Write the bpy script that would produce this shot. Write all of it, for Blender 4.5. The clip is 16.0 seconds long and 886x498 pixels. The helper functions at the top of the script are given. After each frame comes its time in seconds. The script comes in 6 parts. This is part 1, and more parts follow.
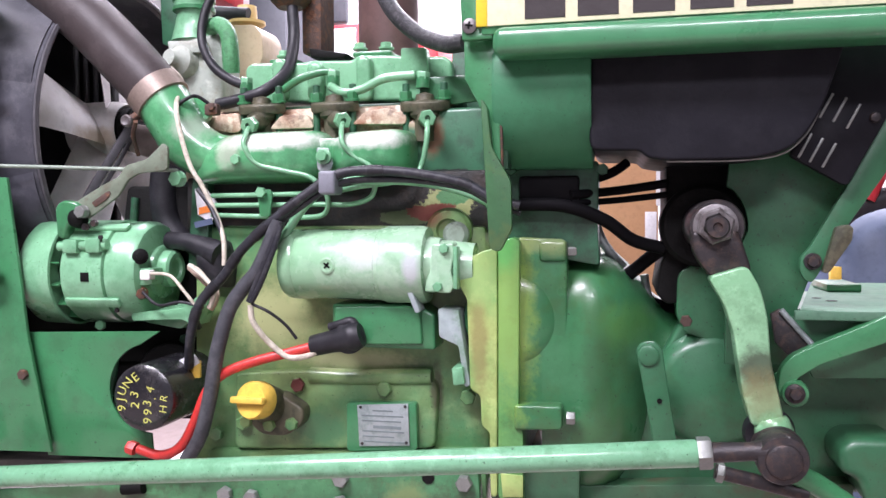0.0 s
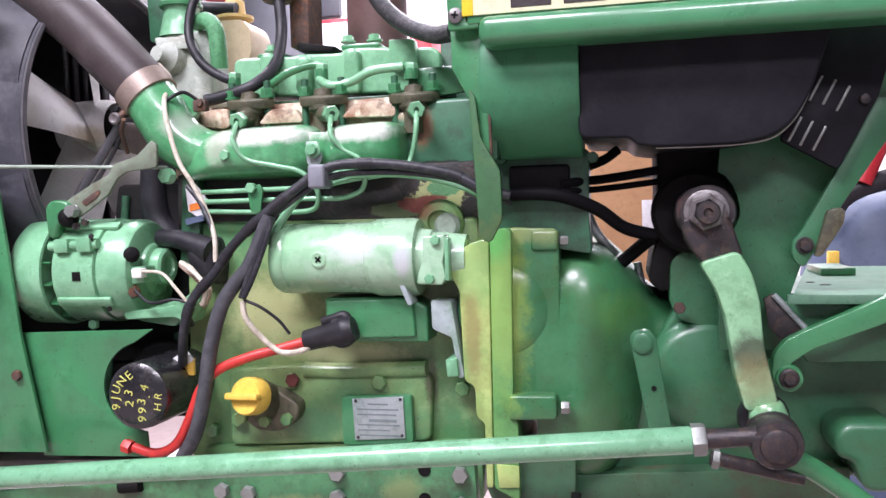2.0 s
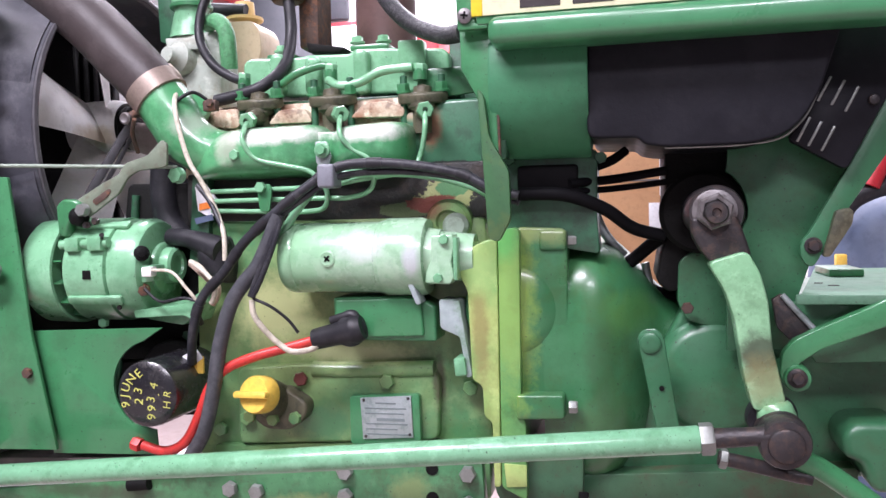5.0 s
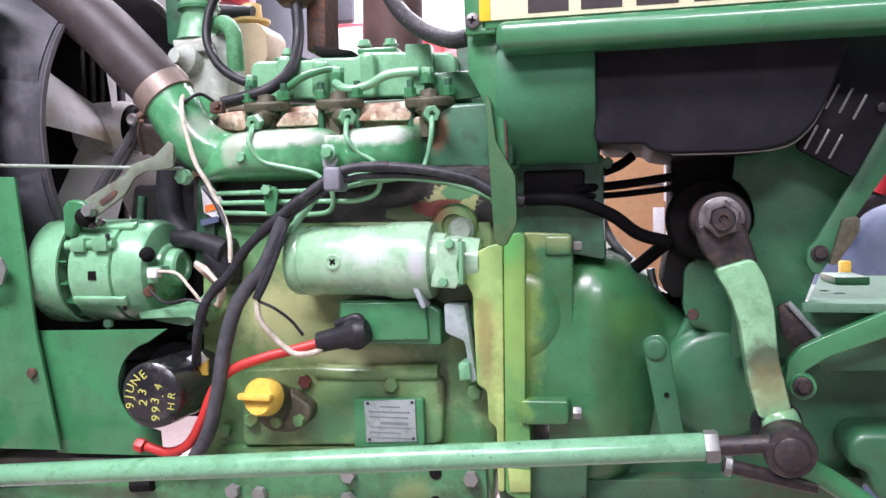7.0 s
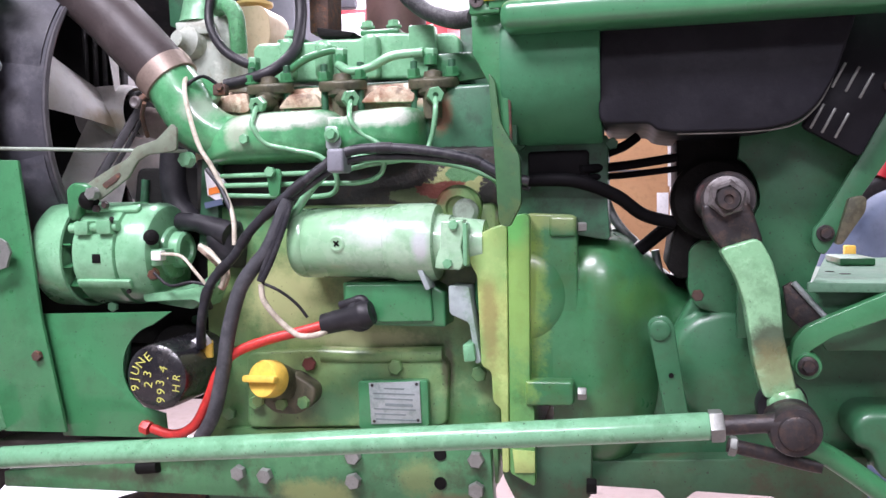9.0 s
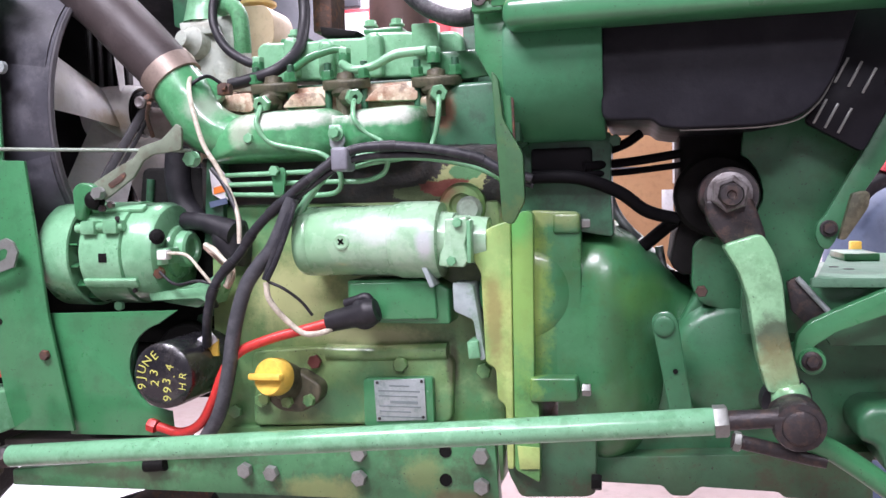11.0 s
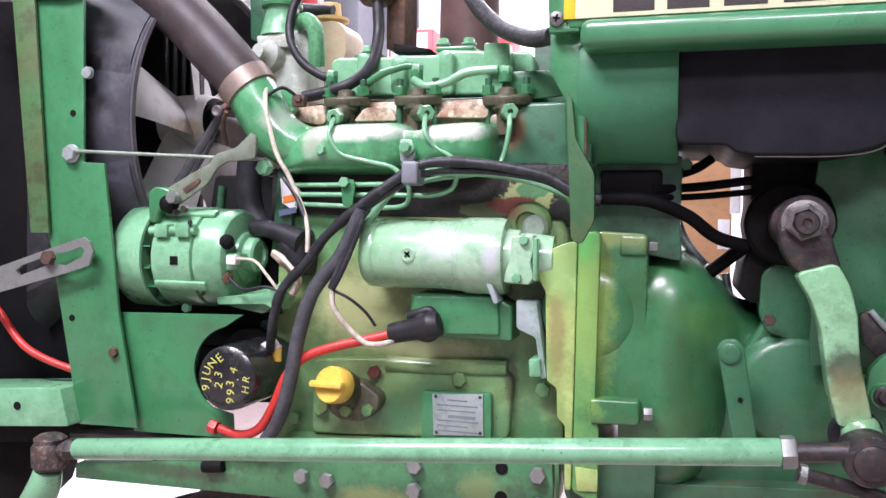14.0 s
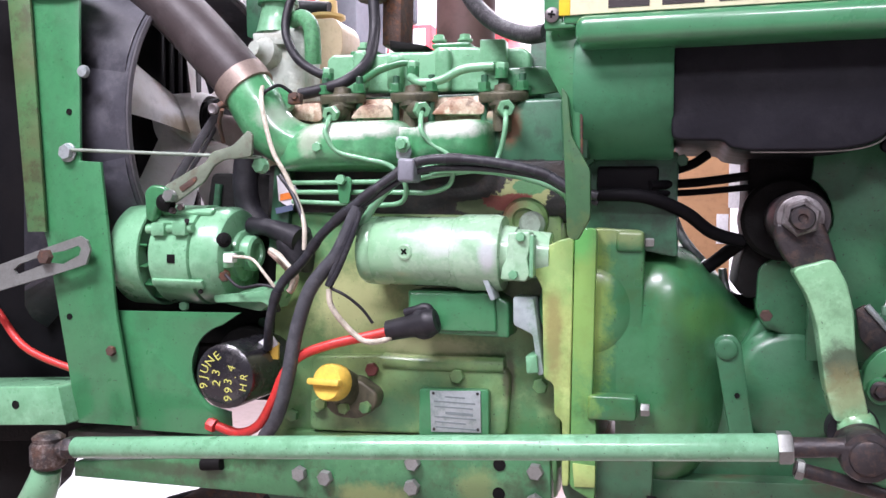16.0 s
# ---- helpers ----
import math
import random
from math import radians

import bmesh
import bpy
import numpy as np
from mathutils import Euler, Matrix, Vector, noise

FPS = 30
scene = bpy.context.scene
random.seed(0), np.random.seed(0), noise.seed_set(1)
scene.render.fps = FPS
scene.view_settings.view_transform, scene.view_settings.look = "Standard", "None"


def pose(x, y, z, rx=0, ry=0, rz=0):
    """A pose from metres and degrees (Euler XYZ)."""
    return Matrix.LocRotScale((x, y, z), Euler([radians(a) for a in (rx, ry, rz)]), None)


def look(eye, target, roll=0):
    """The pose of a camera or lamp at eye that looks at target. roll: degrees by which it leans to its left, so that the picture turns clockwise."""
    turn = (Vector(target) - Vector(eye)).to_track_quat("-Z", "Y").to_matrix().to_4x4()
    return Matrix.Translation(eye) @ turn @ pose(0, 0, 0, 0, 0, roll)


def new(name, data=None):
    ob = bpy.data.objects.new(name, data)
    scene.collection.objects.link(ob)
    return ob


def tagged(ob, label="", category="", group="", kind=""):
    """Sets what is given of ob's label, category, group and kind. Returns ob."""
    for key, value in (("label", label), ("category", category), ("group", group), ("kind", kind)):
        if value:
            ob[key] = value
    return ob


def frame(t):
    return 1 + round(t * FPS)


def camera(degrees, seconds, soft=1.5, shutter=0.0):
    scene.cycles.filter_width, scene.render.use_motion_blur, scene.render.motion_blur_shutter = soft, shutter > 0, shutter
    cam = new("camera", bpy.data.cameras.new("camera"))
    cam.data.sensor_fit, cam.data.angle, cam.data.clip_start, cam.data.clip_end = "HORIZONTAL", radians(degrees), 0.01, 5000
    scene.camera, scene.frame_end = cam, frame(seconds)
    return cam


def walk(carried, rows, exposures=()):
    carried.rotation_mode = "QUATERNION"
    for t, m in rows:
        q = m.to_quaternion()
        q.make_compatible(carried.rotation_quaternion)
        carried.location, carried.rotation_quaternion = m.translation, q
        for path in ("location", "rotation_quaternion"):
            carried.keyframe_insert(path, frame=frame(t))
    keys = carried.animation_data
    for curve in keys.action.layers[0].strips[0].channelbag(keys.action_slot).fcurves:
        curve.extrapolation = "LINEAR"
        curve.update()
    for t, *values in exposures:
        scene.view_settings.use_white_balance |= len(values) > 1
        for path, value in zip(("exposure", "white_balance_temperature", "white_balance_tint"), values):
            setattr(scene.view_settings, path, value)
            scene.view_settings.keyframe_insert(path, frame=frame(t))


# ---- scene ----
cam = camera(56.9, 16.0)
PATH = [
    (0, (0.022, -0.081, 0.891), (-0.405, 1.872, 0.817), -0.4),
    (0.5, (0.027, -0.079, 0.89), (-0.407, 1.872, 0.815), -0.9),
    (1, (0.03, -0.077, 0.89), (-0.394, 1.876, 0.817), -1.2),
    (1.5, (0.028, -0.079, 0.89), (-0.393, 1.875, 0.813), -1.3),
    (2, (0.032, -0.075, 0.889), (-0.396, 1.876, 0.798), -1.6),
    (2.5, (0.033, -0.075, 0.888), (-0.398, 1.876, 0.796), -1.7),
    (3, (0.036, -0.076, 0.888), (-0.397, 1.874, 0.797), -2.2),
    (3.5, (0.028, -0.081, 0.885), (-0.42, 1.867, 0.801), -1.6),
    (4, (0.03, -0.079, 0.884), (-0.408, 1.87, 0.795), -1.8),
    (6.5, (0.028, -0.08, 0.886), (-0.424, 1.867, 0.818), -0.8),
    (7, (0.026, -0.08, 0.887), (-0.422, 1.868, 0.81), -0.9),
    (7.5, (0.025, -0.079, 0.884), (-0.422, 1.868, 0.792), -0.9),
    (8, (0.024, -0.081, 0.884), (-0.433, 1.864, 0.789), -1.0),
    (8.5, (0.024, -0.079, 0.879), (-0.43, 1.866, 0.777), -1.0),
    (11, (0.027, -0.082, 0.877), (-0.442, 1.86, 0.769), -1.4),
    (11.5, (0.01, -0.086, 0.869), (-0.485, 1.847, 0.74), -0.4),
    (12, (0.011, -0.086, 0.865), (-0.493, 1.845, 0.736), -0.4),
    (12.5, (0.01, -0.088, 0.869), (-0.5, 1.842, 0.746), -0.5),
    (13, (0.009, -0.09, 0.866), (-0.517, 1.836, 0.756), -0.3),
    (13.5, (0.01, -0.091, 0.868), (-0.531, 1.832, 0.767), -1.0),
    (14, (0.002, -0.097, 0.87), (-0.569, 1.818, 0.815), 1.0),
    (14.5, (0.005, -0.1, 0.875), (-0.571, 1.815, 0.842), 1.2),
    (15, (0.004, -0.097, 0.874), (-0.558, 1.821, 0.83), 0.9),
    (15.5, (0.007, -0.095, 0.873), (-0.554, 1.824, 0.821), 0.8),
    (16, (0.006, -0.096, 0.872), (-0.565, 1.82, 0.806), 0.7),
]
walk(cam, [(t, look(eye, target, roll)) for t, eye, target, roll in PATH], exposures=[(0, 0.02, 6250, 27), (16, 0.02, 6250, 27)])

# ---- world and light ----
world = bpy.data.worlds.new("workshop_air")
scene.world = world
world.use_nodes = True
world.node_tree.nodes["Background"].inputs[0].default_value = (0.8, 0.88, 1.0, 1)
world.node_tree.nodes["Background"].inputs[1].default_value = 0.05


def area(name, place, target, sx, sy, watts, colour=(0.97, 0.98, 1.0)):
    lamp = bpy.data.lights.new(name, "AREA")
    lamp.shape, lamp.size, lamp.size_y, lamp.energy, lamp.color = "RECTANGLE", sx, sy, watts, colour
    ob = new(name, lamp)
    ob.matrix_world = look(place, target)
    return ob


CEIL = 3.4
LAMPS = [(-1.2, -0.8, 215), (0.5, -2.3, 125), (-1.6, 2.3, 90), (0.9, 2.8, 140), (-0.5, 4.0, 170)]
for lx, ly, watts in LAMPS:
    area("tube_light", (lx, ly, CEIL - 0.16), (lx, ly, 0), 1.5, 0.7, watts)


# ---- materials ----
def node_mat(name):
    m = bpy.data.materials.new(name)
    m.use_nodes = True
    return m, m.node_tree.nodes, m.node_tree.links, m.node_tree.nodes["Principled BSDF"]


def surface(name, base, second=None, rough=0.45, metal=0.0, scale=9.0, amount=0.5, fine=180.0, bump=0.15, dirt=None, dirt_amount=0.35, coat=0.0, chips=None, chip_cut=0.7, speck=0.0, wear=0.0, patches=(), shine=0.5):
    """Base colour with cloudy variation, grime, chips and fine relief."""
    m, nodes, links, b = node_mat(name)
    tc = nodes.new("ShaderNodeTexCoord")

    def noise_tex(sc, detail=5.0, rgh=0.6):
        n = nodes.new("ShaderNodeTexNoise")
        n.inputs["Scale"].default_value, n.inputs["Detail"].default_value, n.inputs["Roughness"].default_value = sc, detail, rgh
        links.new(tc.outputs["Object"], n.inputs["Vector"])
        return n.outputs["Fac"]

    def ramp(fac, lo, hi):
        r = nodes.new("ShaderNodeMapRange")
        r.inputs["From Min"].default_value, r.inputs["From Max"].default_value = lo, hi
        links.new(fac, r.inputs["Value"])
        return r.outputs["Result"]

    def mix(fac, a, c, k=1.0):
        n = nodes.new("ShaderNodeMix")
        n.data_type = "RGBA"
        mul = nodes.new("ShaderNodeMath")
        mul.operation = "MULTIPLY"
        mul.inputs[1].default_value = k
        links.new(fac, mul.inputs[0])
        links.new(mul.outputs[0], n.inputs["Factor"])
        if isinstance(a, tuple):
            n.inputs["A"].default_value = (*a, 1)
        else:
            links.new(a, n.inputs["A"])
        n.inputs["B"].default_value = (*c, 1)
        return n.outputs["Result"]

    second = second or tuple(v * 0.75 for v in base)
    col = mix(ramp(noise_tex(scale), 0.4, 0.62), base, second, amount)
    if wear:
        col = mix(ramp(noise_tex(scale * 3.1, 7.0, 0.68), 0.53, 0.64), col, tuple(min(0.9, v * 1.5 + 0.07) for v in base), wear)
    col = mix(ramp(noise_tex(scale * 7, 6.0, 0.7), 0.5, 0.7), col, tuple(v * 0.6 for v in base), 0.5)
    if dirt:
        col = mix(ramp(noise_tex(scale * 2.3, 8.0, 0.72), 0.5, 0.6), col, dirt, dirt_amount)
    if chips:
        col = mix(ramp(noise_tex(scale * 1.6, 9.0, 0.75), chip_cut - 0.12, chip_cut - 0.09), col, chips)
    for place, radii, colour, strength, *soft in patches:
        geo = nodes.new("ShaderNodeNewGeometry")
        off = nodes.new("ShaderNodeVectorMath")
        off.operation = "SUBTRACT"
        off.inputs[1].default_value = place
        links.new(geo.outputs["Position"], off.inputs[0])
        div = nodes.new("ShaderNodeVectorMath")
        div.operation = "DIVIDE"
        div.inputs[1].default_value = radii
        links.new(off.outputs[0], div.inputs[0])
        size = nodes.new("ShaderNodeVectorMath")
        size.operation = "LENGTH"
        links.new(div.outputs[0], size.inputs[0])
        add = nodes.new("ShaderNodeMath")
        add.operation = "MULTIPLY_ADD"
        add.inputs[1].default_value = 1.6
        links.new(noise_tex(45.0, 9.0, 0.75), add.inputs[0])
        links.new(size.outputs["Value"], add.inputs[2])
        col = mix(ramp(add.outputs[0], *((1.62, 1.55) if soft else (1.95, 1.3))), col, colour, strength)
    if speck:
        col = mix(ramp(noise_tex(300.0, 2.0, 0.5), 0.70, 0.72), col, (0.02, 0.02, 0.015), speck)
    links.new(col, b.inputs["Base Color"])
    rr = nodes.new("ShaderNodeMapRange")
    rr.inputs["To Min"].default_value, rr.inputs["To Max"].default_value = max(0.03, rough - 0.13), min(1, rough + 0.18)
    links.new(noise_tex(scale * 4), rr.inputs["Value"])
    links.new(rr.outputs["Result"], b.inputs["Roughness"])
    b.inputs["Metallic"].default_value = metal
    b.inputs["Specular IOR Level"].default_value = shine
    b.inputs["Coat Weight"].default_value = coat
    b.inputs["Coat Roughness"].default_value = 0.13
    bp = nodes.new("ShaderNodeBump")
    bp.inputs["Strength"].default_value, bp.inputs["Distance"].default_value = bump, 0.002
    links.new(noise_tex(fine, 4.0), bp.inputs["Height"])
    links.new(bp.outputs["Normal"], b.inputs["Normal"])
    return m


GREEN = surface("green_paint", (0.042, 0.21, 0.083), (0.034, 0.165, 0.07), 0.3, scale=6, amount=0.6, dirt=(0.04, 0.11, 0.05), dirt_amount=0.35, speck=0.7, wear=0.1, coat=0.45)
# Overspray and stain patches; the second, at 0.45, paints a highlight on the bell.
BELLGREEN = surface("green_paint_with_overspray_and_highlight", (0.038, 0.18, 0.07), (0.03, 0.135, 0.055), 0.3, scale=5, amount=0.7, dirt=(0.05, 0.11, 0.03), dirt_amount=0.4, speck=0.7, wear=0.1, coat=0.25, patches=[((-0.1097, 0.91, 0.7712), (0.03, 0.1, 0.14), (0.24, 0.38, 0.07), 0.85), ((0.0385, 0.92, 0.7593), (0.05, 0.1, 0.03), (0.1, 0.28, 0.06), 0.45), ((-0.0725, 0.92, 0.8608), (0.06, 0.1, 0.015), (0.26, 0.3, 0.12), 0.6), ((-0.0047, 0.92, 0.7034), (0.02, 0.2, 0.08), (0.03, 0.08, 0.03), 0.5), ((-0.085, 0.9, 0.5802), (0.06, 0.1, 0.05), (0.03, 0.05, 0.025), 0.7), ((-0.1343, 0.845, 1.044), (0.015, 0.05, 0.03), (0.2, 0.4, 0.06), 0.7), ((-0.1224, 0.84, 0.9275), (0.02, 0.05, 0.08), (0.13, 0.17, 0.04), 0.6)])
HOODGREEN = surface("smooth_hood_enamel", (0.045, 0.23, 0.095), (0.04, 0.19, 0.085), 0.3, scale=4, amount=0.5, dirt=(0.04, 0.15, 0.07), dirt_amount=0.2, speck=0.4, coat=0.6, bump=0.04)
GEARGREEN = surface("oily_green_gearbox_paint", (0.03, 0.14, 0.062), (0.024, 0.105, 0.048), 0.4, scale=5, amount=0.7, dirt=(0.04, 0.075, 0.03), dirt_amount=0.4, speck=0.9, wear=0.08, coat=0.2)
# Darker copy of the green; on recessed parts it also carries their shade.
GREEN_DARK = surface("dark_green_paint_and_shade", (0.03, 0.12, 0.06), (0.018, 0.07, 0.038), 0.4, amount=0.7, dirt=(0.016, 0.03, 0.018), dirt_amount=0.6, speck=0.7, wear=0.1, coat=0.2)
GREEN_PALE = surface("pale_green_paint", (0.19, 0.44, 0.25), (0.14, 0.37, 0.195), 0.28, scale=7, amount=0.6, dirt=(0.06, 0.22, 0.1), dirt_amount=0.35, speck=0.6, wear=0.25, coat=0.5)
# Whitish ridge patches: worn paint, with the glints painted in as well.
GREEN_GLOSS = surface("glossy_green_enamel", (0.08, 0.33, 0.14), (0.05, 0.25, 0.1), 0.3, amount=0.7, dirt=(0.03, 0.12, 0.05), dirt_amount=0.35, coat=0.8, bump=0.12, wear=0.3, patches=[((-0.4235, 0.915, 0.995), (0.08, 0.1, 0.014), (0.68, 0.7, 0.64), 0.85), ((-0.2929, 0.915, 0.9936), (0.055, 0.1, 0.014), (0.68, 0.7, 0.64), 0.85), ((-0.5444, 0.93, 1.017), (0.03, 0.1, 0.02), (0.4, 0.46, 0.38), 0.6), ((-0.4861, 0.92, 0.9808), (0.02, 0.1, 0.025), (0.45, 0.46, 0.38), 0.6)])
OLIVE = surface("faded_olive_green_paint", (0.22, 0.32, 0.12), (0.06, 0.22, 0.09), 0.34, scale=5, amount=0.9, dirt=(0.06, 0.13, 0.04), dirt_amount=0.35, speck=0.7, wear=0.25, coat=0.25, patches=[((-0.4474, 0.96, 0.759), (0.07, 0.2, 0.06), (0.44, 0.47, 0.22), 0.85), ((-0.3308, 0.95, 0.7019), (0.09, 0.2, 0.016), (0.48, 0.52, 0.27), 0.85), ((-0.3799, 0.95, 0.6085), (0.05, 0.2, 0.03), (0.04, 0.17, 0.07), 0.8), ((-0.2153, 0.95, 0.6685), (0.008, 0.2, 0.04), (0.05, 0.04, 0.025), 0.8), ((-0.2258, 0.97, 0.8967), (0.03, 0.2, 0.02), (0.2, 0.06, 0.04), 0.8), ((-0.2556, 0.9, 0.577), (0.05, 0.1, 0.03), (0.05, 0.2, 0.09), 0.7)])
LIME = surface("lime_overspray_paint", (0.36, 0.47, 0.15), (0.18, 0.38, 0.11), 0.34, scale=11, amount=0.9, dirt=(0.18, 0.22, 0.06), dirt_amount=0.35, coat=0.3, wear=0.3, patches=[((-0.1481, 0.9, 0.737), (0.012, 0.1, 0.075), (0.24, 0.18, 0.07), 0.65), ((-0.1462, 0.9, 0.8132), (0.02, 0.1, 0.03), (0.3, 0.48, 0.16), 0.7)])
LIME_GREEN = surface("lime_green_overspray", (0.11, 0.3, 0.08), (0.05, 0.22, 0.08), 0.32, scale=9, amount=0.9, dirt=(0.05, 0.11, 0.03), dirt_amount=0.5, coat=0.3, wear=0.2, patches=[((-0.1118, 0.9, 0.7724), (0.03, 0.1, 0.12), (0.24, 0.4, 0.09), 0.65), ((-0.1169, 0.9, 0.8546), (0.02, 0.1, 0.03), (0.1, 0.42, 0.1), 0.8)])
OILY = surface("oily_cast_iron", (0.12, 0.11, 0.07), (0.06, 0.07, 0.04), 0.42, 0.2, scale=25, amount=0.8, dirt=(0.03, 0.03, 0.02), dirt_amount=0.6, bump=0.4)
STARTER = surface("mottled_silver_green_paint", (0.24, 0.47, 0.27), (0.42, 0.58, 0.44), 0.24, scale=6, amount=0.8, dirt=(0.13, 0.36, 0.14), dirt_amount=0.25, coat=0.7, wear=0.15, patches=[((-0.2282, 0.88, 0.8325), (0.012, 0.1, 0.025), (0.5, 0.52, 0.55), 0.8), ((-0.2925, 0.88, 0.8481), (0.035, 0.1, 0.022), (0.6, 0.64, 0.62), 0.7)])
ARMPAINT = surface("worn_pale_green_arm_paint", (0.23, 0.47, 0.26), (0.14, 0.38, 0.18), 0.28, amount=0.7, dirt=(0.07, 0.17, 0.08), dirt_amount=0.4, speck=0.6, wear=0.4, coat=0.4, patches=[((0.1651, 0.83, 0.7289), (0.03, 0.05, 0.028), (0.035, 0.035, 0.022), 0.85), ((0.1681, 0.83, 0.7019), (0.03, 0.05, 0.03), (0.22, 0.2, 0.08), 0.6)])
STEPGREEN = surface("scuffed_grey_green_platform_paint", (0.075, 0.18, 0.11), (0.1, 0.17, 0.12), 0.6, scale=14, amount=0.8, dirt=(0.04, 0.1, 0.055), dirt_amount=0.4, speck=0.5, shine=0.15)
FLANGE = surface("rust_streaked_olive_paint", (0.06, 0.17, 0.06), (0.085, 0.1, 0.04), 0.45, scale=9, amount=0.9, dirt=(0.05, 0.035, 0.02), dirt_amount=0.6, speck=0.8, wear=0.1)
THERMO = surface("chalky_pale_casting", (0.42, 0.46, 0.4), (0.26, 0.33, 0.27), 0.5, scale=14, amount=0.7, dirt=(0.2, 0.17, 0.1), dirt_amount=0.35, wear=0.4)
LEAFGREEN = surface("streaked_dark_green_leaf_paint", (0.04, 0.13, 0.05), (0.03, 0.09, 0.035), 0.4, scale=8, amount=0.8, dirt=(0.1, 0.14, 0.04), dirt_amount=0.4, speck=0.8, coat=0.2)
STAINED = surface("oil_stained_dark_green_casting", (0.03, 0.1, 0.048), (0.035, 0.07, 0.03), 0.42, scale=7, amount=0.9, dirt=(0.055, 0.038, 0.022), dirt_amount=0.6, speck=0.9, wear=0.08, coat=0.15)
CASTGREY = surface("greyed_green_casting", (0.24, 0.3, 0.24), (0.16, 0.21, 0.16), 0.5, dirt=(0.12, 0.13, 0.1), dirt_amount=0.5, wear=0.4)
RAIL = surface("rail_green_paint", (0.06, 0.22, 0.09), (0.045, 0.16, 0.07), 0.36, amount=0.8, dirt=(0.05, 0.06, 0.03), dirt_amount=0.55, speck=0.8, wear=0.2, coat=0.3, patches=[((-0.3817, 0.905, 0.5063), (0.06, 0.1, 0.02), (0.26, 0.32, 0.12), 0.8), ((-0.1989, 0.905, 0.5062), (0.05, 0.1, 0.012), (0.14, 0.1, 0.05), 0.7), ((-0.2429, 0.905, 0.5356), (0.03, 0.1, 0.03), (0.22, 0.27, 0.1), 0.6), ((-0.698, 0.905, 0.514), (0.12, 0.1, 0.012), (0.05, 0.06, 0.035), 0.7)])
HEADGREEN = surface("stained_head_paint", (0.04, 0.17, 0.085), (0.03, 0.12, 0.06), 0.4, amount=0.7, dirt=(0.02, 0.04, 0.025), dirt_amount=0.5, speck=0.8, coat=0.3, patches=[((-0.2235, 0.98, 1.002), (0.018, 0.1, 0.03), (0.2, 0.07, 0.035), 0.8), ((-0.197, 0.98, 0.9502), (0.05, 0.1, 0.008), (0.02, 0.02, 0.02), 0.9, 1), ((-0.2465, 0.98, 1.021), (0.015, 0.1, 0.012), (0.4, 0.3, 0.2), 0.8)])
NUTGREY = surface("grimy_grey_nut_steel", (0.2, 0.19, 0.19), (0.1, 0.085, 0.08), 0.4, 0.5, scale=45, amount=0.8, dirt=(0.05, 0.04, 0.035), dirt_amount=0.6)
BALLBOOT = surface("crusted_ball_joint", (0.03, 0.027, 0.027), (0.1, 0.05, 0.03), 0.6, 0.2, scale=40, amount=0.8, dirt=(0.25, 0.22, 0.2), dirt_amount=0.5, bump=1.0)
RODPAINT = surface("chipped_pale_green_rod_paint", (0.18, 0.43, 0.25), (0.13, 0.35, 0.19), 0.3, scale=14, amount=0.6, dirt=(0.06, 0.2, 0.09), dirt_amount=0.4, speck=0.8, wear=0.3, coat=0.5, chips=(0.42, 0.42, 0.24), chip_cut=0.79)
PRIMER = surface("grey_primer", (0.33, 0.39, 0.4), (0.2, 0.31, 0.23), 0.5, dirt=(0.08, 0.2, 0.09), dirt_amount=0.5)
RUSTY = surface("rusty_steel", (0.1, 0.062, 0.048), (0.05, 0.032, 0.028), 0.65, 0.3, scale=30, dirt=(0.25, 0.1, 0.04), dirt_amount=0.5, bump=0.5)
HEAD = surface("flaking_cream_and_rust", (0.62, 0.52, 0.38), (0.26, 0.11, 0.05), 0.5, scale=22, amount=0.9, dirt=(0.1, 0.05, 0.03), dirt_amount=0.6, bump=0.5, wear=0.5)
BLOCKFLAKE = surface("greasy_flaking_paint", (0.016, 0.016, 0.015), (0.01, 0.01, 0.01), 0.5, scale=14, dirt=(0.05, 0.03, 0.02), dirt_amount=0.5, bump=0.7, patches=[((-0.2028, 0.97, 0.9076), (0.05, 0.1, 0.03), (0.3, 0.33, 0.14), 0.95, 1), ((-0.262, 0.97, 0.892), (0.045, 0.1, 0.013), (0.1, 0.13, 0.06), 0.9, 1), ((-0.1952, 0.97, 0.9186), (0.028, 0.1, 0.012), (0.06, 0.2, 0.08), 0.95, 1), ((-0.218, 0.97, 0.9), (0.045, 0.1, 0.014), (0.17, 0.035, 0.028), 0.95, 1)])
# Black for real grease, and for shade put into the colour of recesses and holes.
GREASE_SHADE = surface("black_grease_and_shade", (0.006, 0.006, 0.006), (0.011, 0.011, 0.01), 0.6, scale=15, bump=0.5, shine=0.12)
# Near black that carries shade in the colour of things in dark places.
PITBLACK = surface("deep_shade_black", (0.006, 0.006, 0.007), (0.01, 0.009, 0.009), 0.6, scale=8, shine=0.06)
GREYCABLE = surface("grey_dusty_cable_sheath", (0.045, 0.048, 0.055), (0.075, 0.078, 0.085), 0.5, scale=18, dirt=(0.14, 0.14, 0.15), dirt_amount=0.3, shine=0.4)
DUSTFLANGE = surface("dusty_grey_brown_flange", (0.07, 0.06, 0.055), (0.04, 0.036, 0.032), 0.65, scale=12, dirt=(0.12, 0.1, 0.09), dirt_amount=0.4)
BELT = surface("worn_grey_belt_rubber", (0.07, 0.068, 0.075), (0.11, 0.108, 0.115), 0.55, scale=20, shine=0.4)
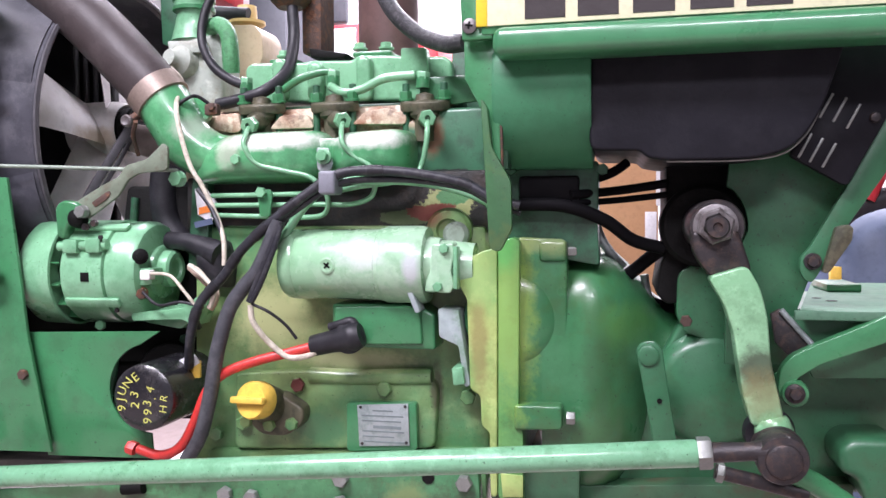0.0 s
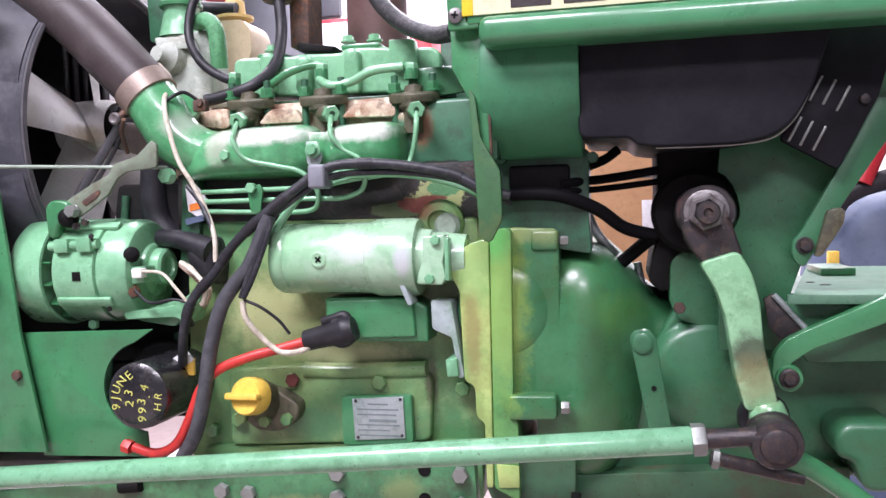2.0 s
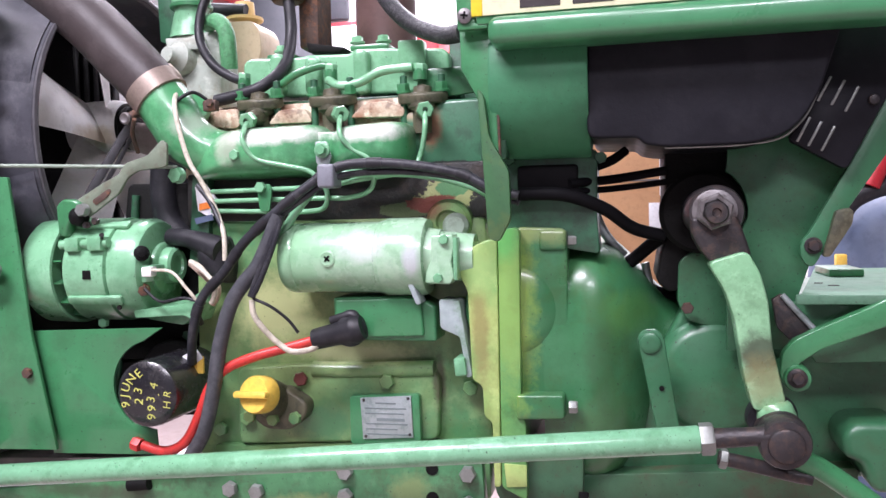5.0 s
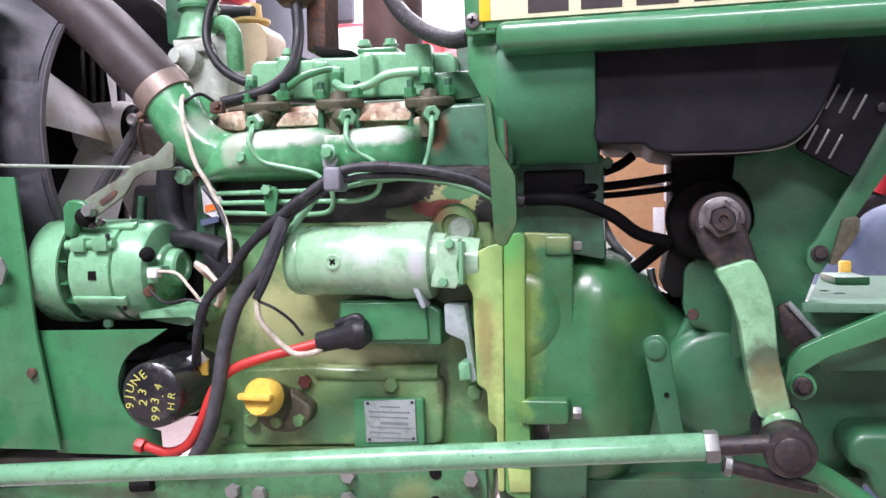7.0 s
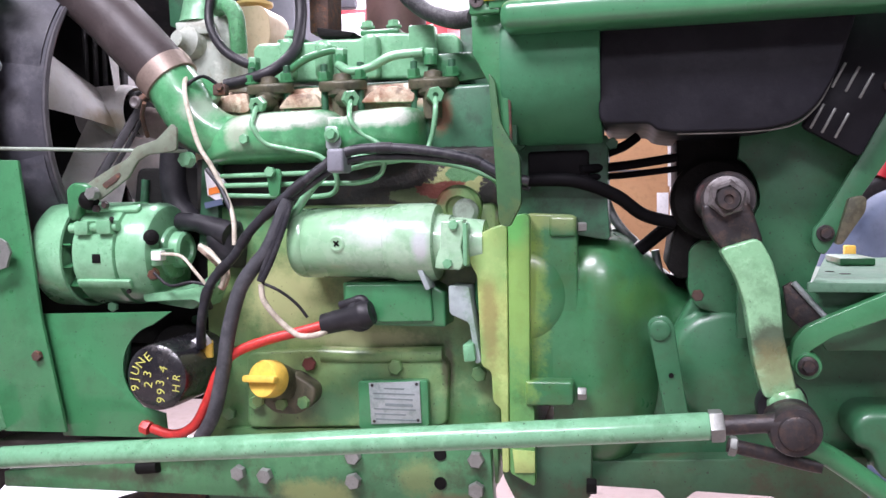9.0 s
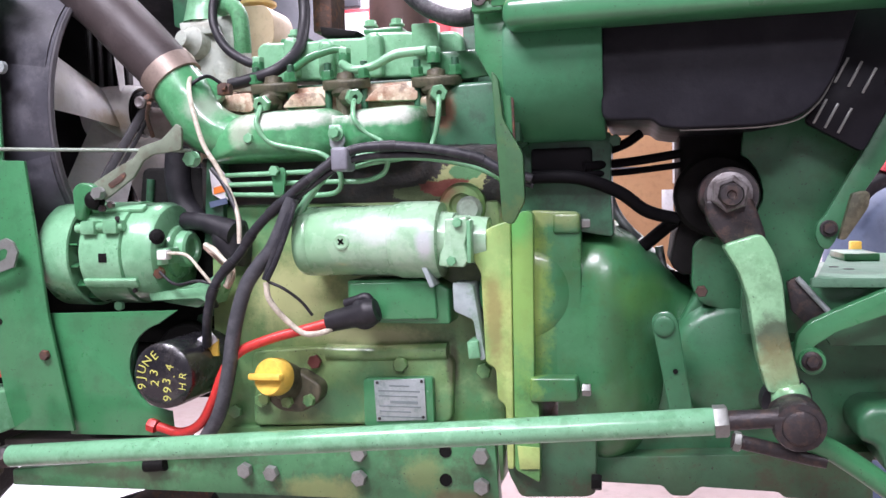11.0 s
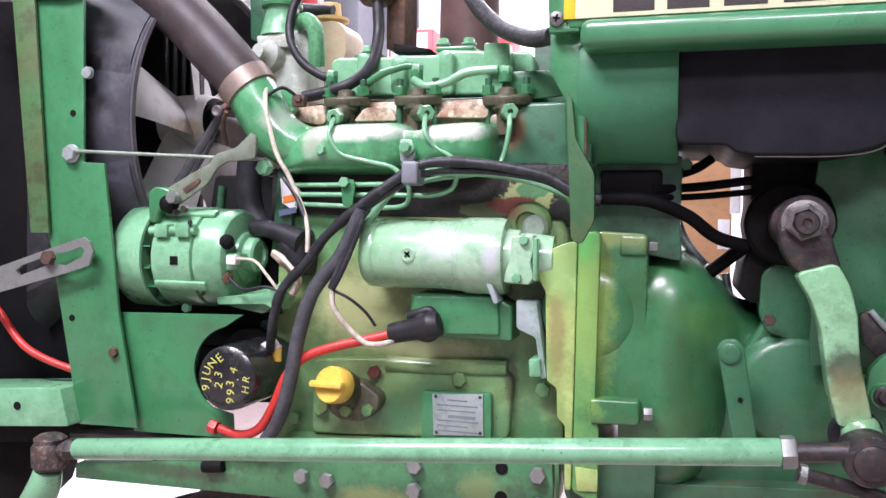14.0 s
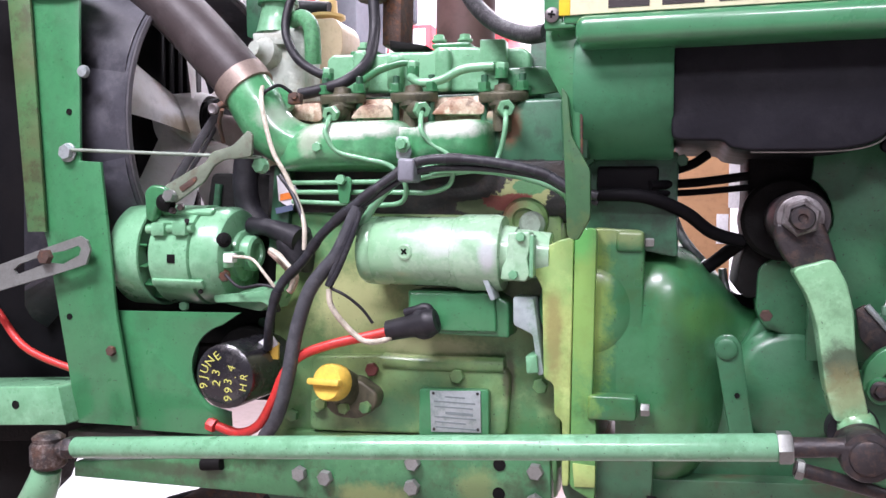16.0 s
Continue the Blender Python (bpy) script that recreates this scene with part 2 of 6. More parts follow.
RUBBER = surface("black_rubber", (0.012, 0.012, 0.015), (0.022, 0.022, 0.027), 0.48, scale=20, dirt=(0.05, 0.05, 0.055), dirt_amount=0.25, shine=0.4)
CABLE = surface("grey_black_cable_sheath", (0.016, 0.017, 0.022), (0.035, 0.037, 0.045), 0.45, scale=25, dirt=(0.1, 0.1, 0.1), dirt_amount=0.3, shine=0.4)
TANK = surface("black_tank_plastic", (0.0065, 0.0065, 0.0095), (0.011, 0.011, 0.016), 0.5, scale=7, dirt=(0.018, 0.018, 0.022), dirt_amount=0.35, shine=0.2)
BANDGREEN = surface("satin_green_tank_band_paint", (0.045, 0.2, 0.095), (0.038, 0.17, 0.08), 0.5, scale=4, amount=0.5, dirt=(0.05, 0.12, 0.07), dirt_amount=0.25, speck=0.4, shine=0.3)
SHROUD = surface("dusty_black_shroud", (0.035, 0.036, 0.045), (0.085, 0.085, 0.1), 0.5, scale=8, dirt=(0.13, 0.13, 0.14), dirt_amount=0.3, shine=0.4)
PIPE = surface("dusty_brown_rubber_hose", (0.04, 0.031, 0.031), (0.058, 0.046, 0.045), 0.5, scale=8, amount=0.5, dirt=(0.12, 0.1, 0.098), dirt_amount=0.2, shine=0.35)
# The tan patch paints the shading at the near fan blade's root.
CREAM = surface("aged_white_plastic_with_root_shade", (0.82, 0.81, 0.8), (0.76, 0.73, 0.68), 0.45, scale=6, amount=0.4, dirt=(0.5, 0.4, 0.25), dirt_amount=0.12, patches=[((-0.7958, 1.08, 1.0229), (0.03, 0.06, 0.02), (0.42, 0.29, 0.12), 0.6)])
STEEL = surface("zinc_steel", (0.3, 0.32, 0.3), (0.19, 0.2, 0.18), 0.38, 0.55, scale=40)
DARKSTEEL = surface("dark_oily_steel", (0.042, 0.038, 0.04), (0.025, 0.022, 0.022), 0.42, 0.4, scale=35, dirt=(0.12, 0.075, 0.055), dirt_amount=0.4, bump=0.4)
ALLOY = surface("stamped_aluminium", (0.42, 0.47, 0.47), (0.34, 0.4, 0.4), 0.42, 0.5, scale=30, dirt=(0.12, 0.2, 0.16), dirt_amount=0.4)
PLATE_INK = surface("nameplate_ink", (0.16, 0.2, 0.2), rough=0.6)
YELLOW = surface("yellow_plastic", (0.82, 0.55, 0.09), (0.74, 0.46, 0.06), 0.42, scale=25, dirt=(0.45, 0.28, 0.06), dirt_amount=0.25)
RED = surface("red_cable_sheath", (0.6, 0.04, 0.03), (0.45, 0.028, 0.028), 0.42, scale=30, dirt=(0.2, 0.03, 0.02), dirt_amount=0.3)
WHITE_WIRE = surface("dirty_white_wire", (0.6, 0.56, 0.46), (0.45, 0.4, 0.3), 0.5, scale=40, dirt=(0.2, 0.17, 0.12), dirt_amount=0.4)
FILTER = surface("black_filter_enamel", (0.012, 0.012, 0.015), (0.02, 0.02, 0.022), 0.22, scale=20, dirt=(0.09, 0.085, 0.08), dirt_amount=0.3, coat=0.3)
CHALK = surface("yellow_paint_marker", (0.6, 0.6, 0.14), (0.45, 0.46, 0.1), 0.6, scale=60, amount=0.8)
DECAL = surface("cream_decal", (0.75, 0.7, 0.48), (0.7, 0.66, 0.45), 0.35, scale=8)
DECAL_YELLOW = surface("yellow_decal", (0.75, 0.58, 0.03), rough=0.4)
DECAL_BLACK = surface("black_decal_ink", (0.03, 0.022, 0.022), rough=0.4)
AMBER = surface("amber_plastic_reservoir", (0.52, 0.42, 0.28), (0.42, 0.31, 0.17), 0.4, scale=14)
CARD = surface("brown_cardboard", (0.45, 0.25, 0.12), (0.38, 0.2, 0.1), 0.75, scale=6)
CONCRETE = surface("swept_concrete", (0.3, 0.235, 0.22), (0.24, 0.19, 0.18), 0.7, scale=3, dirt=(0.25, 0.22, 0.2), dirt_amount=0.35, bump=0.3)
WALLPAINT = surface("white_wall_paint", (0.82, 0.82, 0.82), (0.74, 0.74, 0.75), 0.7, scale=2)
GREYWALL = surface("grey_steel_cladding", (0.2, 0.2, 0.21), (0.15, 0.15, 0.16), 0.6, scale=2)
REDPAINT = surface("red_tool_cabinet_paint", (0.55, 0.03, 0.04), (0.45, 0.02, 0.03), 0.35, scale=4)
GREYPAINT = surface("dark_grey_cabinet_paint", (0.09, 0.095, 0.11), rough=0.5, scale=5)
BLUEGREY = surface("blue_grey_plastic_sheet", (0.07, 0.1, 0.17), (0.12, 0.15, 0.22), 0.5, scale=5)
PAPER = surface("white_paper_towel", (0.7, 0.7, 0.72), (0.58, 0.58, 0.6), 0.8, scale=10)
BRAID = surface("black_braided_sheath", (0.014, 0.014, 0.017), (0.03, 0.03, 0.034), 0.4, scale=60, dirt=(0.12, 0.12, 0.12), dirt_amount=0.4, fine=420, bump=1.0)
GREENBRAID = surface("green_painted_braid", (0.09, 0.33, 0.14), (0.06, 0.25, 0.1), 0.45, scale=60, dirt=(0.03, 0.12, 0.05), dirt_amount=0.5, fine=380, bump=1.0)
ORANGE = surface("orange_tag", (0.8, 0.22, 0.03), rough=0.5)

lamp_mat, ln, ll, lb = node_mat("lit_tube")
lb.inputs["Emission Color"].default_value, lb.inputs["Emission Strength"].default_value = (1, 0.98, 0.95, 1), 6.0


# ---- helpers for building ----
def part(name, bm, material, parent=None, label="", smooth=True):
    """One mesh object from a bmesh, under a thing or a part."""
    bmesh.ops.recalc_face_normals(bm, faces=bm.faces[:])
    me = bpy.data.meshes.new(name)
    bm.to_mesh(me)
    bm.free()
    me.materials.append(material)
    if smooth:
        me.polygons.foreach_set("use_smooth", [True] * len(me.polygons))
        me.set_sharp_from_angle(angle=radians(38))
    ob = new(name, me)
    if parent:
        ob.parent = parent
    if label:
        ob["label"] = label
    return ob


def thing(name, label, category, group="", kind=""):
    return tagged(new(name), label, category, group, kind)


def bevelled(bm, width, segs=2, sharp=30):
    if width > 0:
        edges = [e for e in bm.edges if len(e.link_faces) == 2 and e.calc_face_angle(0) > radians(sharp)]
        bmesh.ops.bevel(bm, geom=edges, offset=width, segments=segs, profile=0.5, affect="EDGES", clamp_overlap=True)
    return bm


def box(x0, x1, y0, y1, z0, z1, bevel=0.002, segs=2):
    bm = bmesh.new()
    m = Matrix.Translation(((x0 + x1) / 2, (y0 + y1) / 2, (z0 + z1) / 2)) @ Matrix.Diagonal((abs(x1 - x0), abs(y1 - y0), abs(z1 - z0), 1))
    bmesh.ops.create_cube(bm, size=1, matrix=m)
    return bevelled(bm, bevel, segs)


def plate(outline, y0, thick, bevel=0.0015, segs=2, turn=None):
    """A plate cut to an outline of (x, z) in the tractor's side plane, its face at y0."""
    bm = bmesh.new()
    front = [bm.verts.new((x, y0, z)) for x, z in outline]
    back = [bm.verts.new((x, y0 + thick, z)) for x, z in outline]
    bm.faces.new(front)
    bm.faces.new(back[::-1])
    n = len(outline)
    for i in range(n):
        bm.faces.new((front[i], back[i], back[(i + 1) % n], front[(i + 1) % n]))
    bmesh.ops.recalc_face_normals(bm, faces=bm.faces[:])
    bevelled(bm, bevel, segs)
    if turn:
        bmesh.ops.transform(bm, matrix=turn, verts=bm.verts[:])
    return bm


def pillow(outline, y0, depth, p=2.6, rings=9):
    """A cast pod with a bulging front face over an outline of (x, z)."""
    bm = bmesh.new()
    cx, cz = (sum(q[k] for q in outline) / len(outline) for k in (0, 1))
    levels = [(1.0, y0 + depth * 1.6)] + [(math.cos(math.pi / 2 * i / rings), y0 + depth * (1 - (1 - math.cos(math.pi / 2 * i / rings) ** p) ** (1 / p))) for i in range(rings)]
    loops = [[bm.verts.new((cx + (x - cx) * k, y, cz + (z - cz) * k)) for x, z in outline] for k, y in levels]
    n = len(outline)
    for a, c in zip(loops, loops[1:]):
        for i in range(n):
            bm.faces.new((a[i], a[(i + 1) % n], c[(i + 1) % n], c[i]))
    tip = bm.verts.new((cx, y0, cz))
    for i in range(n):
        bm.faces.new((loops[-1][i], loops[-1][(i + 1) % n], tip))
    return bm


def rounded(outline, r, segs=4):
    """The same outline with rounded corners."""
    out, n = [], len(outline)
    for i in range(n):
        p, q, s = (Vector(outline[(i + k) % n]) for k in (-1, 0, 1))
        d = min(r, (p - q).length * 0.45, (s - q).length * 0.45)
        a, c = q + (p - q).normalized() * d, q + (s - q).normalized() * d
        for k in range(segs + 1):
            t = k / segs
            out.append(tuple(a * (1 - t) ** 2 + q * 2 * t * (1 - t) + c * t * t))
    return out


def arc(cx, cz, r, a0, a1, n):
    return [(cx + r * math.cos(radians(a0 + (a1 - a0) * i / (n - 1))), cz + r * math.sin(radians(a0 + (a1 - a0) * i / (n - 1)))) for i in range(n)]


def axis_frame(start, way):
    return Matrix.Translation(start) @ Vector(way).normalized().to_track_quat("Z", "Y").to_matrix().to_4x4()


def lathe(start, way, profile, segs=32, bm=None, caps=True):
    """A turned body: profile of (distance along the axis, radius)."""
    bm = bm or bmesh.new()
    m = axis_frame(start, way)
    rings = []
    for d, r in profile:
        if r < 1e-5:
            rings.append([bm.verts.new(m @ Vector((0, 0, d)))])
        else:
            rings.append([bm.verts.new(m @ Vector((r * math.cos(math.tau * i / segs), r * math.sin(math.tau * i / segs), d))) for i in range(segs)])
    for a, c in zip(rings, rings[1:]):
        for i in range(segs):
            j = (i + 1) % segs
            quad = [a[i % len(a)], a[j % len(a)], c[j % len(c)], c[i % len(c)]]
            quad = list(dict.fromkeys(quad))
            if len(quad) > 2:
                bm.faces.new(quad)
    for ring in (rings[0], rings[-1]):
        if caps and len(ring) > 2:
            bm.faces.new(ring)
    return bm


def spline(points, steps=8):
    """A smooth line through the points."""
    pts = [Vector(p) for p in points]
    if len(pts) == 2:
        return pts
    pts = [pts[0] * 2 - pts[1], *pts, pts[-1] * 2 - pts[-2]]
    out = []
    for i in range(1, len(pts) - 2):
        p0, p1, p2, p3 = pts[i - 1:i + 3]
        for k in range(steps):
            t = k / steps
            out.append(0.5 * (2 * p1 + (p2 - p0) * t + (2 * p0 - 5 * p1 + 4 * p2 - p3) * t * t + (3 * p1 - p0 - 3 * p2 + p3) * t ** 3))
    return out + [pts[-2]]


def tube(points, radius, segs=10, steps=8, bm=None, flat=1.0):
    """A hose, wire or rod along a smooth line; radius may be a list, one for each point."""
    line = spline(points, steps)
    bm = bm or bmesh.new()
    radii = list(np.interp(np.linspace(0, 1, len(line)), np.linspace(0, 1, len(radius)), radius)) if isinstance(radius, (list, tuple)) else [radius] * len(line)
    side, rings = None, []
    for i, p in enumerate(line):
        way = (line[min(i + 1, len(line) - 1)] - line[max(i - 1, 0)]).normalized()
        if side is None:
            side = way.orthogonal().normalized()
        side = (side - way * side.dot(way)).normalized()
        up = way.cross(side)
        rings.append([bm.verts.new(p + side * radii[i] * math.cos(math.tau * k / segs) + up * radii[i] * flat * math.sin(math.tau * k / segs)) for k in range(segs)])
    for a, c in zip(rings, rings[1:]):
        for k in range(segs):
            bm.faces.new((a[k], a[(k + 1) % segs], c[(k + 1) % segs], c[k]))
    bm.faces.new(rings[0])
    bm.faces.new(rings[-1])
    return bm


FRONT = (0, -1, 0)


def hexagon(place, way=FRONT, across=0.017, height=0.008, spin=15.0, washer=0.0, hole=0.0):
    """A hexagon head or nut with chamfered corners, with its washer."""
    bm = bmesh.new()
    m = axis_frame(place, way) @ pose(0, 0, 0, 0, 0, spin)
    r = across / 2 / math.cos(math.pi / 6)
    levels = [(0, r), (height * 0.82, r), (height, r * 0.88)]
    if hole:
        levels += [(height, hole), (height * 0.5, hole)]
    rings = [[bm.verts.new(m @ Vector((q * math.cos(math.tau * i / 6), q * math.sin(math.tau * i / 6), d))) for i in range(6)] for d, q in levels]
    for a, c in zip(rings, rings[1:]):
        for i in range(6):
            bm.faces.new((a[i], a[(i + 1) % 6], c[(i + 1) % 6], c[i]))
    bm.faces.new(rings[0])
    bm.faces.new(rings[-1])
    if washer:
        lathe(Vector(place) + Vector(way).normalized() * 0.0004, Vector(way), [(-0.001, washer), (0.0014, washer), (0.0018, washer * 0.95)], 20, bm)
    return bm


def bolt(place, parent, material=STEEL, across=0.017, height=0.008, washer=0.0, way=FRONT, name="bolt", spin=None, hole=0.0):
    return part(name, hexagon(place, way, across, height, random.uniform(0, 60) if spin is None else spin, washer, hole), material, parent)


def dark_hole(place, parent, r):
    return part("bolt_hole", lathe(Vector(place) + Vector((0, -0.0008, 0)), FRONT, [(-0.004, r), (0.0004, r), (0.0004, r * 0.93), (-0.0002, r * 0.9), (-0.0002, 0)], 16), GREASE_SHADE, parent)


# ---- the workshop ----
def slab(name, material, *dims, kind="structure", label="", category=""):
    return tagged(part(name, box(*dims, bevel=0.0), material, smooth=False), label, category, kind=kind)


slab("floor", CONCRETE, -5, 5, -4, 6, -0.2, 0, label="light swept concrete workshop floor", category="floor")
slab("wall_back", WALLPAINT, -5, 5, 5.0, 5.2, 0, CEIL, label="white painted workshop back wall", category="wall")
slab("wall_left", GREYWALL, -5.2, -5, -4, 5.2, 0, CEIL, label="grey steel workshop side wall", category="wall")
slab("wall_right", GREYWALL, 5, 5.2, -4, 5.2, 0, CEIL, label="grey steel workshop side wall", category="wall")
slab("wall_front", GREYWALL, -5.2, 5.2, -4.2, -4, 0, CEIL, label="grey steel workshop front wall", category="wall")
slab("ceiling", GREYWALL, -5.2, 5.2, -4.2, 5.2, CEIL, CEIL + 0.2, label="grey steel workshop ceiling", category="ceiling")
for lx, ly, watts in LAMPS:
    f = thing("ceiling_light", "white batten light with lit tube on ceiling", "ceiling light", "ceiling lights")
    part("housing", box(lx - 0.75, lx + 0.75, ly - 0.35, ly + 0.35, CEIL - 0.07, CEIL, 0.01), WALLPAINT, f)
    for dy in (-0.2, 0.2):
        part("tube", lathe((lx - 0.7, ly + dy, CEIL - 0.1), (1, 0, 0), [(0, 0.02), (1.4, 0.02)], 12), lamp_mat, f)

# ---- engine block and lower casting ----
eng = thing("engine_block", "faded green cast iron engine block with oil stains", "engine block")
part("casting", plate([(-0.5624, 0.8835), (-0.1496, 0.8814), (-0.1453, 0.5489), (-0.5696, 0.5226)], 0.965, 0.36, 0.006), OLIVE, eng)
part("upper_deck", plate([(-0.5781, 0.9512), (-0.1429, 0.9546), (-0.1433, 0.8725), (-0.5797, 0.8739)], 0.972, 0.3, 0.004), BLOCKFLAKE, eng, "greasy black deck with flaking paint")
part("pump_gallery", plate(rounded([(-0.4984, 0.6812), (-0.3909, 0.6886), (-0.3669, 0.6795), (-0.219, 0.6817), (-0.2115, 0.6686), (-0.2159, 0.5903), (-0.5003, 0.575)], 0.012), 0.95, 0.03, 0.006, 3), OLIVE, eng)
part("ledge", tube([(-0.389, 0.955, 0.6808), (-0.3169, 0.955, 0.6803), (-0.2201, 0.955, 0.6844)], 0.011, 12), OLIVE, eng)
part("core_boss", lathe((-0.1965, 0.975, 0.8756), FRONT, [(0, 0.03), (0.02, 0.03), (0.026, 0.025), (0.026, 0.016), (0.02, 0.014), (0.02, 0)], 28), OLIVE, eng)
part("core_boss_step", lathe((-0.1854, 0.965, 0.8706), FRONT, [(0, 0.017), (0.02, 0.017), (0.025, 0.012), (0.025, 0)], 20), CASTGREY, eng)
for bx in ((-0.2828, 0.948, 0.6678), (-0.405, 0.948, 0.6686), (-0.5307, 0.96, 0.593), (-0.1721, 0.955, 0.6602), (-0.4843, 0.948, 0.6133)):
    bolt(bx, eng, OLIVE, 0.018, 0.007)
part("pipe_plug", hexagon((-0.4029, 0.945, 0.6692), FRONT, 0.017, 0.006, 10), surface("dull_red_sealant", (0.11, 0.028, 0.022), (0.06, 0.022, 0.016), 0.5, scale=30), eng, "dull red pipe plug")
part("corner_post", plate([(-0.56, 0.9504), (-0.5351, 0.9499), (-0.5367, 0.8677), (-0.5566, 0.8204), (-0.5696, 0.8203)], 0.955, 0.03, 0.003), GREEN_DARK, eng)
part("lower_skirt", plate([(-0.5397, 0.5715), (-0.1494, 0.5925), (-0.1483, 0.5148), (-0.5779, 0.4849)], 0.955, 0.04, 0.004), OLIVE, eng)

np_ = thing("nameplate", "stamped aluminium nameplate on a green raised pad", "nameplate")
part("pad", plate(rounded([(-0.3331, 0.6492), (-0.2377, 0.6531), (-0.2367, 0.5905), (-0.3331, 0.5838)], 0.006), 0.938, 0.014, 0.002), GREEN, np_)
sheet = part("sheet", plate([(-0.3173, 0.6473), (-0.2483, 0.6517), (-0.2465, 0.5971), (-0.3148, 0.5927)], 0.9355, 0.0025, 0.0004), ALLOY, np_, "worn grey aluminium sheet")
for row, (w0, w1) in enumerate(((0.30, 0.7), (0.08, 0.9), (0.08, 0.85), (0.3, 0.85), (0.08, 0.9), (0.08, 0.7), (0.1, 0.9))):
    a, c, d = Vector((-0.3172, 0.9355, 0.6474)), Vector((-0.2481, 0.9355, 0.6518)), Vector((-0.3147, 0.9355, 0.5928))
    o = a + (d - a) * (0.1 + row * 0.125)
    h = (d - a).length * (0.07 if row == 3 else 0.035)
    x0, x1, z = (o + (c - a) * w0).x, (o + (c - a) * w1).x, o.z
    part("text_bar", box(x0, x1, 0.9351, 0.9356, z - h, z, 0), PLATE_INK, sheet, smooth=False)
for p in ((-0.3125, 0.9353, 0.6447), (-0.2519, 0.9353, 0.648), (-0.3107, 0.9353, 0.5968), (-0.2508, 0.9353, 0.6007)):
    part("rivet", lathe(p, FRONT, [(0, 0.0022), (0.001, 0.0018), (0.0014, 0)], 10), DARKSTEEL, sheet)

# oil filler
filler = thing("oil_filler", "yellow oil filler cap on a stained cast neck", "filler cap")
part("neck_flange", plate(rounded([(-0.4735, 0.6258), (-0.4236, 0.6626), (-0.3876, 0.6411), (-0.3895, 0.622), (-0.4124, 0.6033), (-0.4491, 0.6038)], 0.012), 0.925, 0.03, 0.004, 3), OILY, filler, "oily brown cast flange")
part("neck", lathe((-0.4385, 0.945, 0.6363), Vector((-0.4394, 0.895, 0.6625)) - Vector((-0.4385, 0.945, 0.6363)), [(0, 0.026), (0.03, 0.024), (0.05, 0.022)], 28), OILY, filler)
cap = part("cap", lathe((-0.4347, 0.9, 0.6571), Vector((-0.25, -1, 0.18)), [(0, 0.0235), (0.004, 0.0245), (0.02, 0.0245), (0.024, 0.0225), (0.024, 0)], 36), YELLOW, filler, "yellow plastic screw cap")
bm = box(-0.026, 0.026, -0.0045, 0.0045, 0.022, 0.034, 0.003)
bmesh.ops.transform(bm, matrix=axis_frame((-0.4347, 0.9, 0.6571), Vector((-0.25, -1, 0.18))) @ pose(0, 0, 0, 0, 0, 3), verts=bm.verts[:])
part("grip", bm, YELLOW, cap)
for p in ((-0.4693, 0.926, 0.6217), (-0.4333, 0.92, 0.6196), (-0.4021, 0.92, 0.6225)):
    bolt(p, filler, OLIVE, 0.015, 0.007)

# ---- cylinder head, manifold, valve cover ----
head = thing("cylinder_head", "green cylinder head with rust and flaking cream deposits", "cylinder head")
part("casting", plate([(-0.5921, 1.046), (-0.2553, 1.046), (-0.2562, 0.9393), (-0.5942, 0.9447)], 0.995, 0.2, 0.005), HEAD, head, "flaking cream and rust head face")
part("rear_casting", plate(rounded([(-0.2579, 1.022), (-0.2051, 1.037), (-0.1506, 1.038), (-0.1465, 0.9466), (-0.2585, 0.9486)], 0.008), 0.98, 0.2, 0.006, 3), HEADGREEN, head)
for o in ([(-0.5472, 1.018), (-0.5355, 1.039), (-0.5009, 1.041), (-0.4954, 1.016), (-0.5057, 1.012)], [(-0.4546, 1.016), (-0.4375, 1.035), (-0.4, 1.036), (-0.3879, 1.016)], [(-0.335, 1.019), (-0.3147, 1.037), (-0.2829, 1.04), (-0.2578, 1.029), (-0.2595, 1.017)]):
    part("port_pad", plate(rounded(o, 0.006), 0.978, 0.03, 0.006, 3), HEAD, head)
cover = thing("valve_cover", "green cast valve cover with rounded humps and bolts", "valve cover")
part("shell", plate(rounded([(-0.5132, 1.0625), (-0.5142, 1.1116), (-0.5051, 1.1189), (-0.4221, 1.1166), (-0.4116, 1.1186), (-0.3508, 1.1163), (-0.3424, 1.1225), (-0.2837, 1.1201), (-0.2721, 1.1164), (-0.2169, 1.1158), (-0.2072, 1.1084), (-0.206, 1.0549)], 0.006), 1.03, 0.14, 0.012, 4), GREEN_PALE, cover)
for x, z0, z1 in [(p[0], q[2], p[2]) for p, q in zip([(-0.4561, 1.03, 1.1212), (-0.3305, 1.03, 1.1195), (-0.4027, 1.03, 1.1142)], [(-0.4548, 1.03, 1.0627), (-0.3291, 1.03, 1.0564), (-0.4016, 1.03, 1.0614)])]:
    part("hump", plate(rounded([(x - 0.0115, z0), (x + 0.0115, z0), (x + 0.0115, z1 - 0.006), (x + 0.006, z1), (x - 0.006, z1), (x - 0.0115, z1 - 0.006)], 0.008), 1.016, 0.035, 0.006, 3), GREEN_PALE, cover)
for a, c in ([(-0.3555, 1.05, 1.1271), (-0.2974, 1.05, 1.1313)], [(-0.4834, 1.05, 1.122), (-0.4406, 1.05, 1.1263)]):
    part("filler_flange", box(a[0], c[0], 1.045, 1.1, a[2] - 0.004, c[2], 0.003), GREEN, cover)
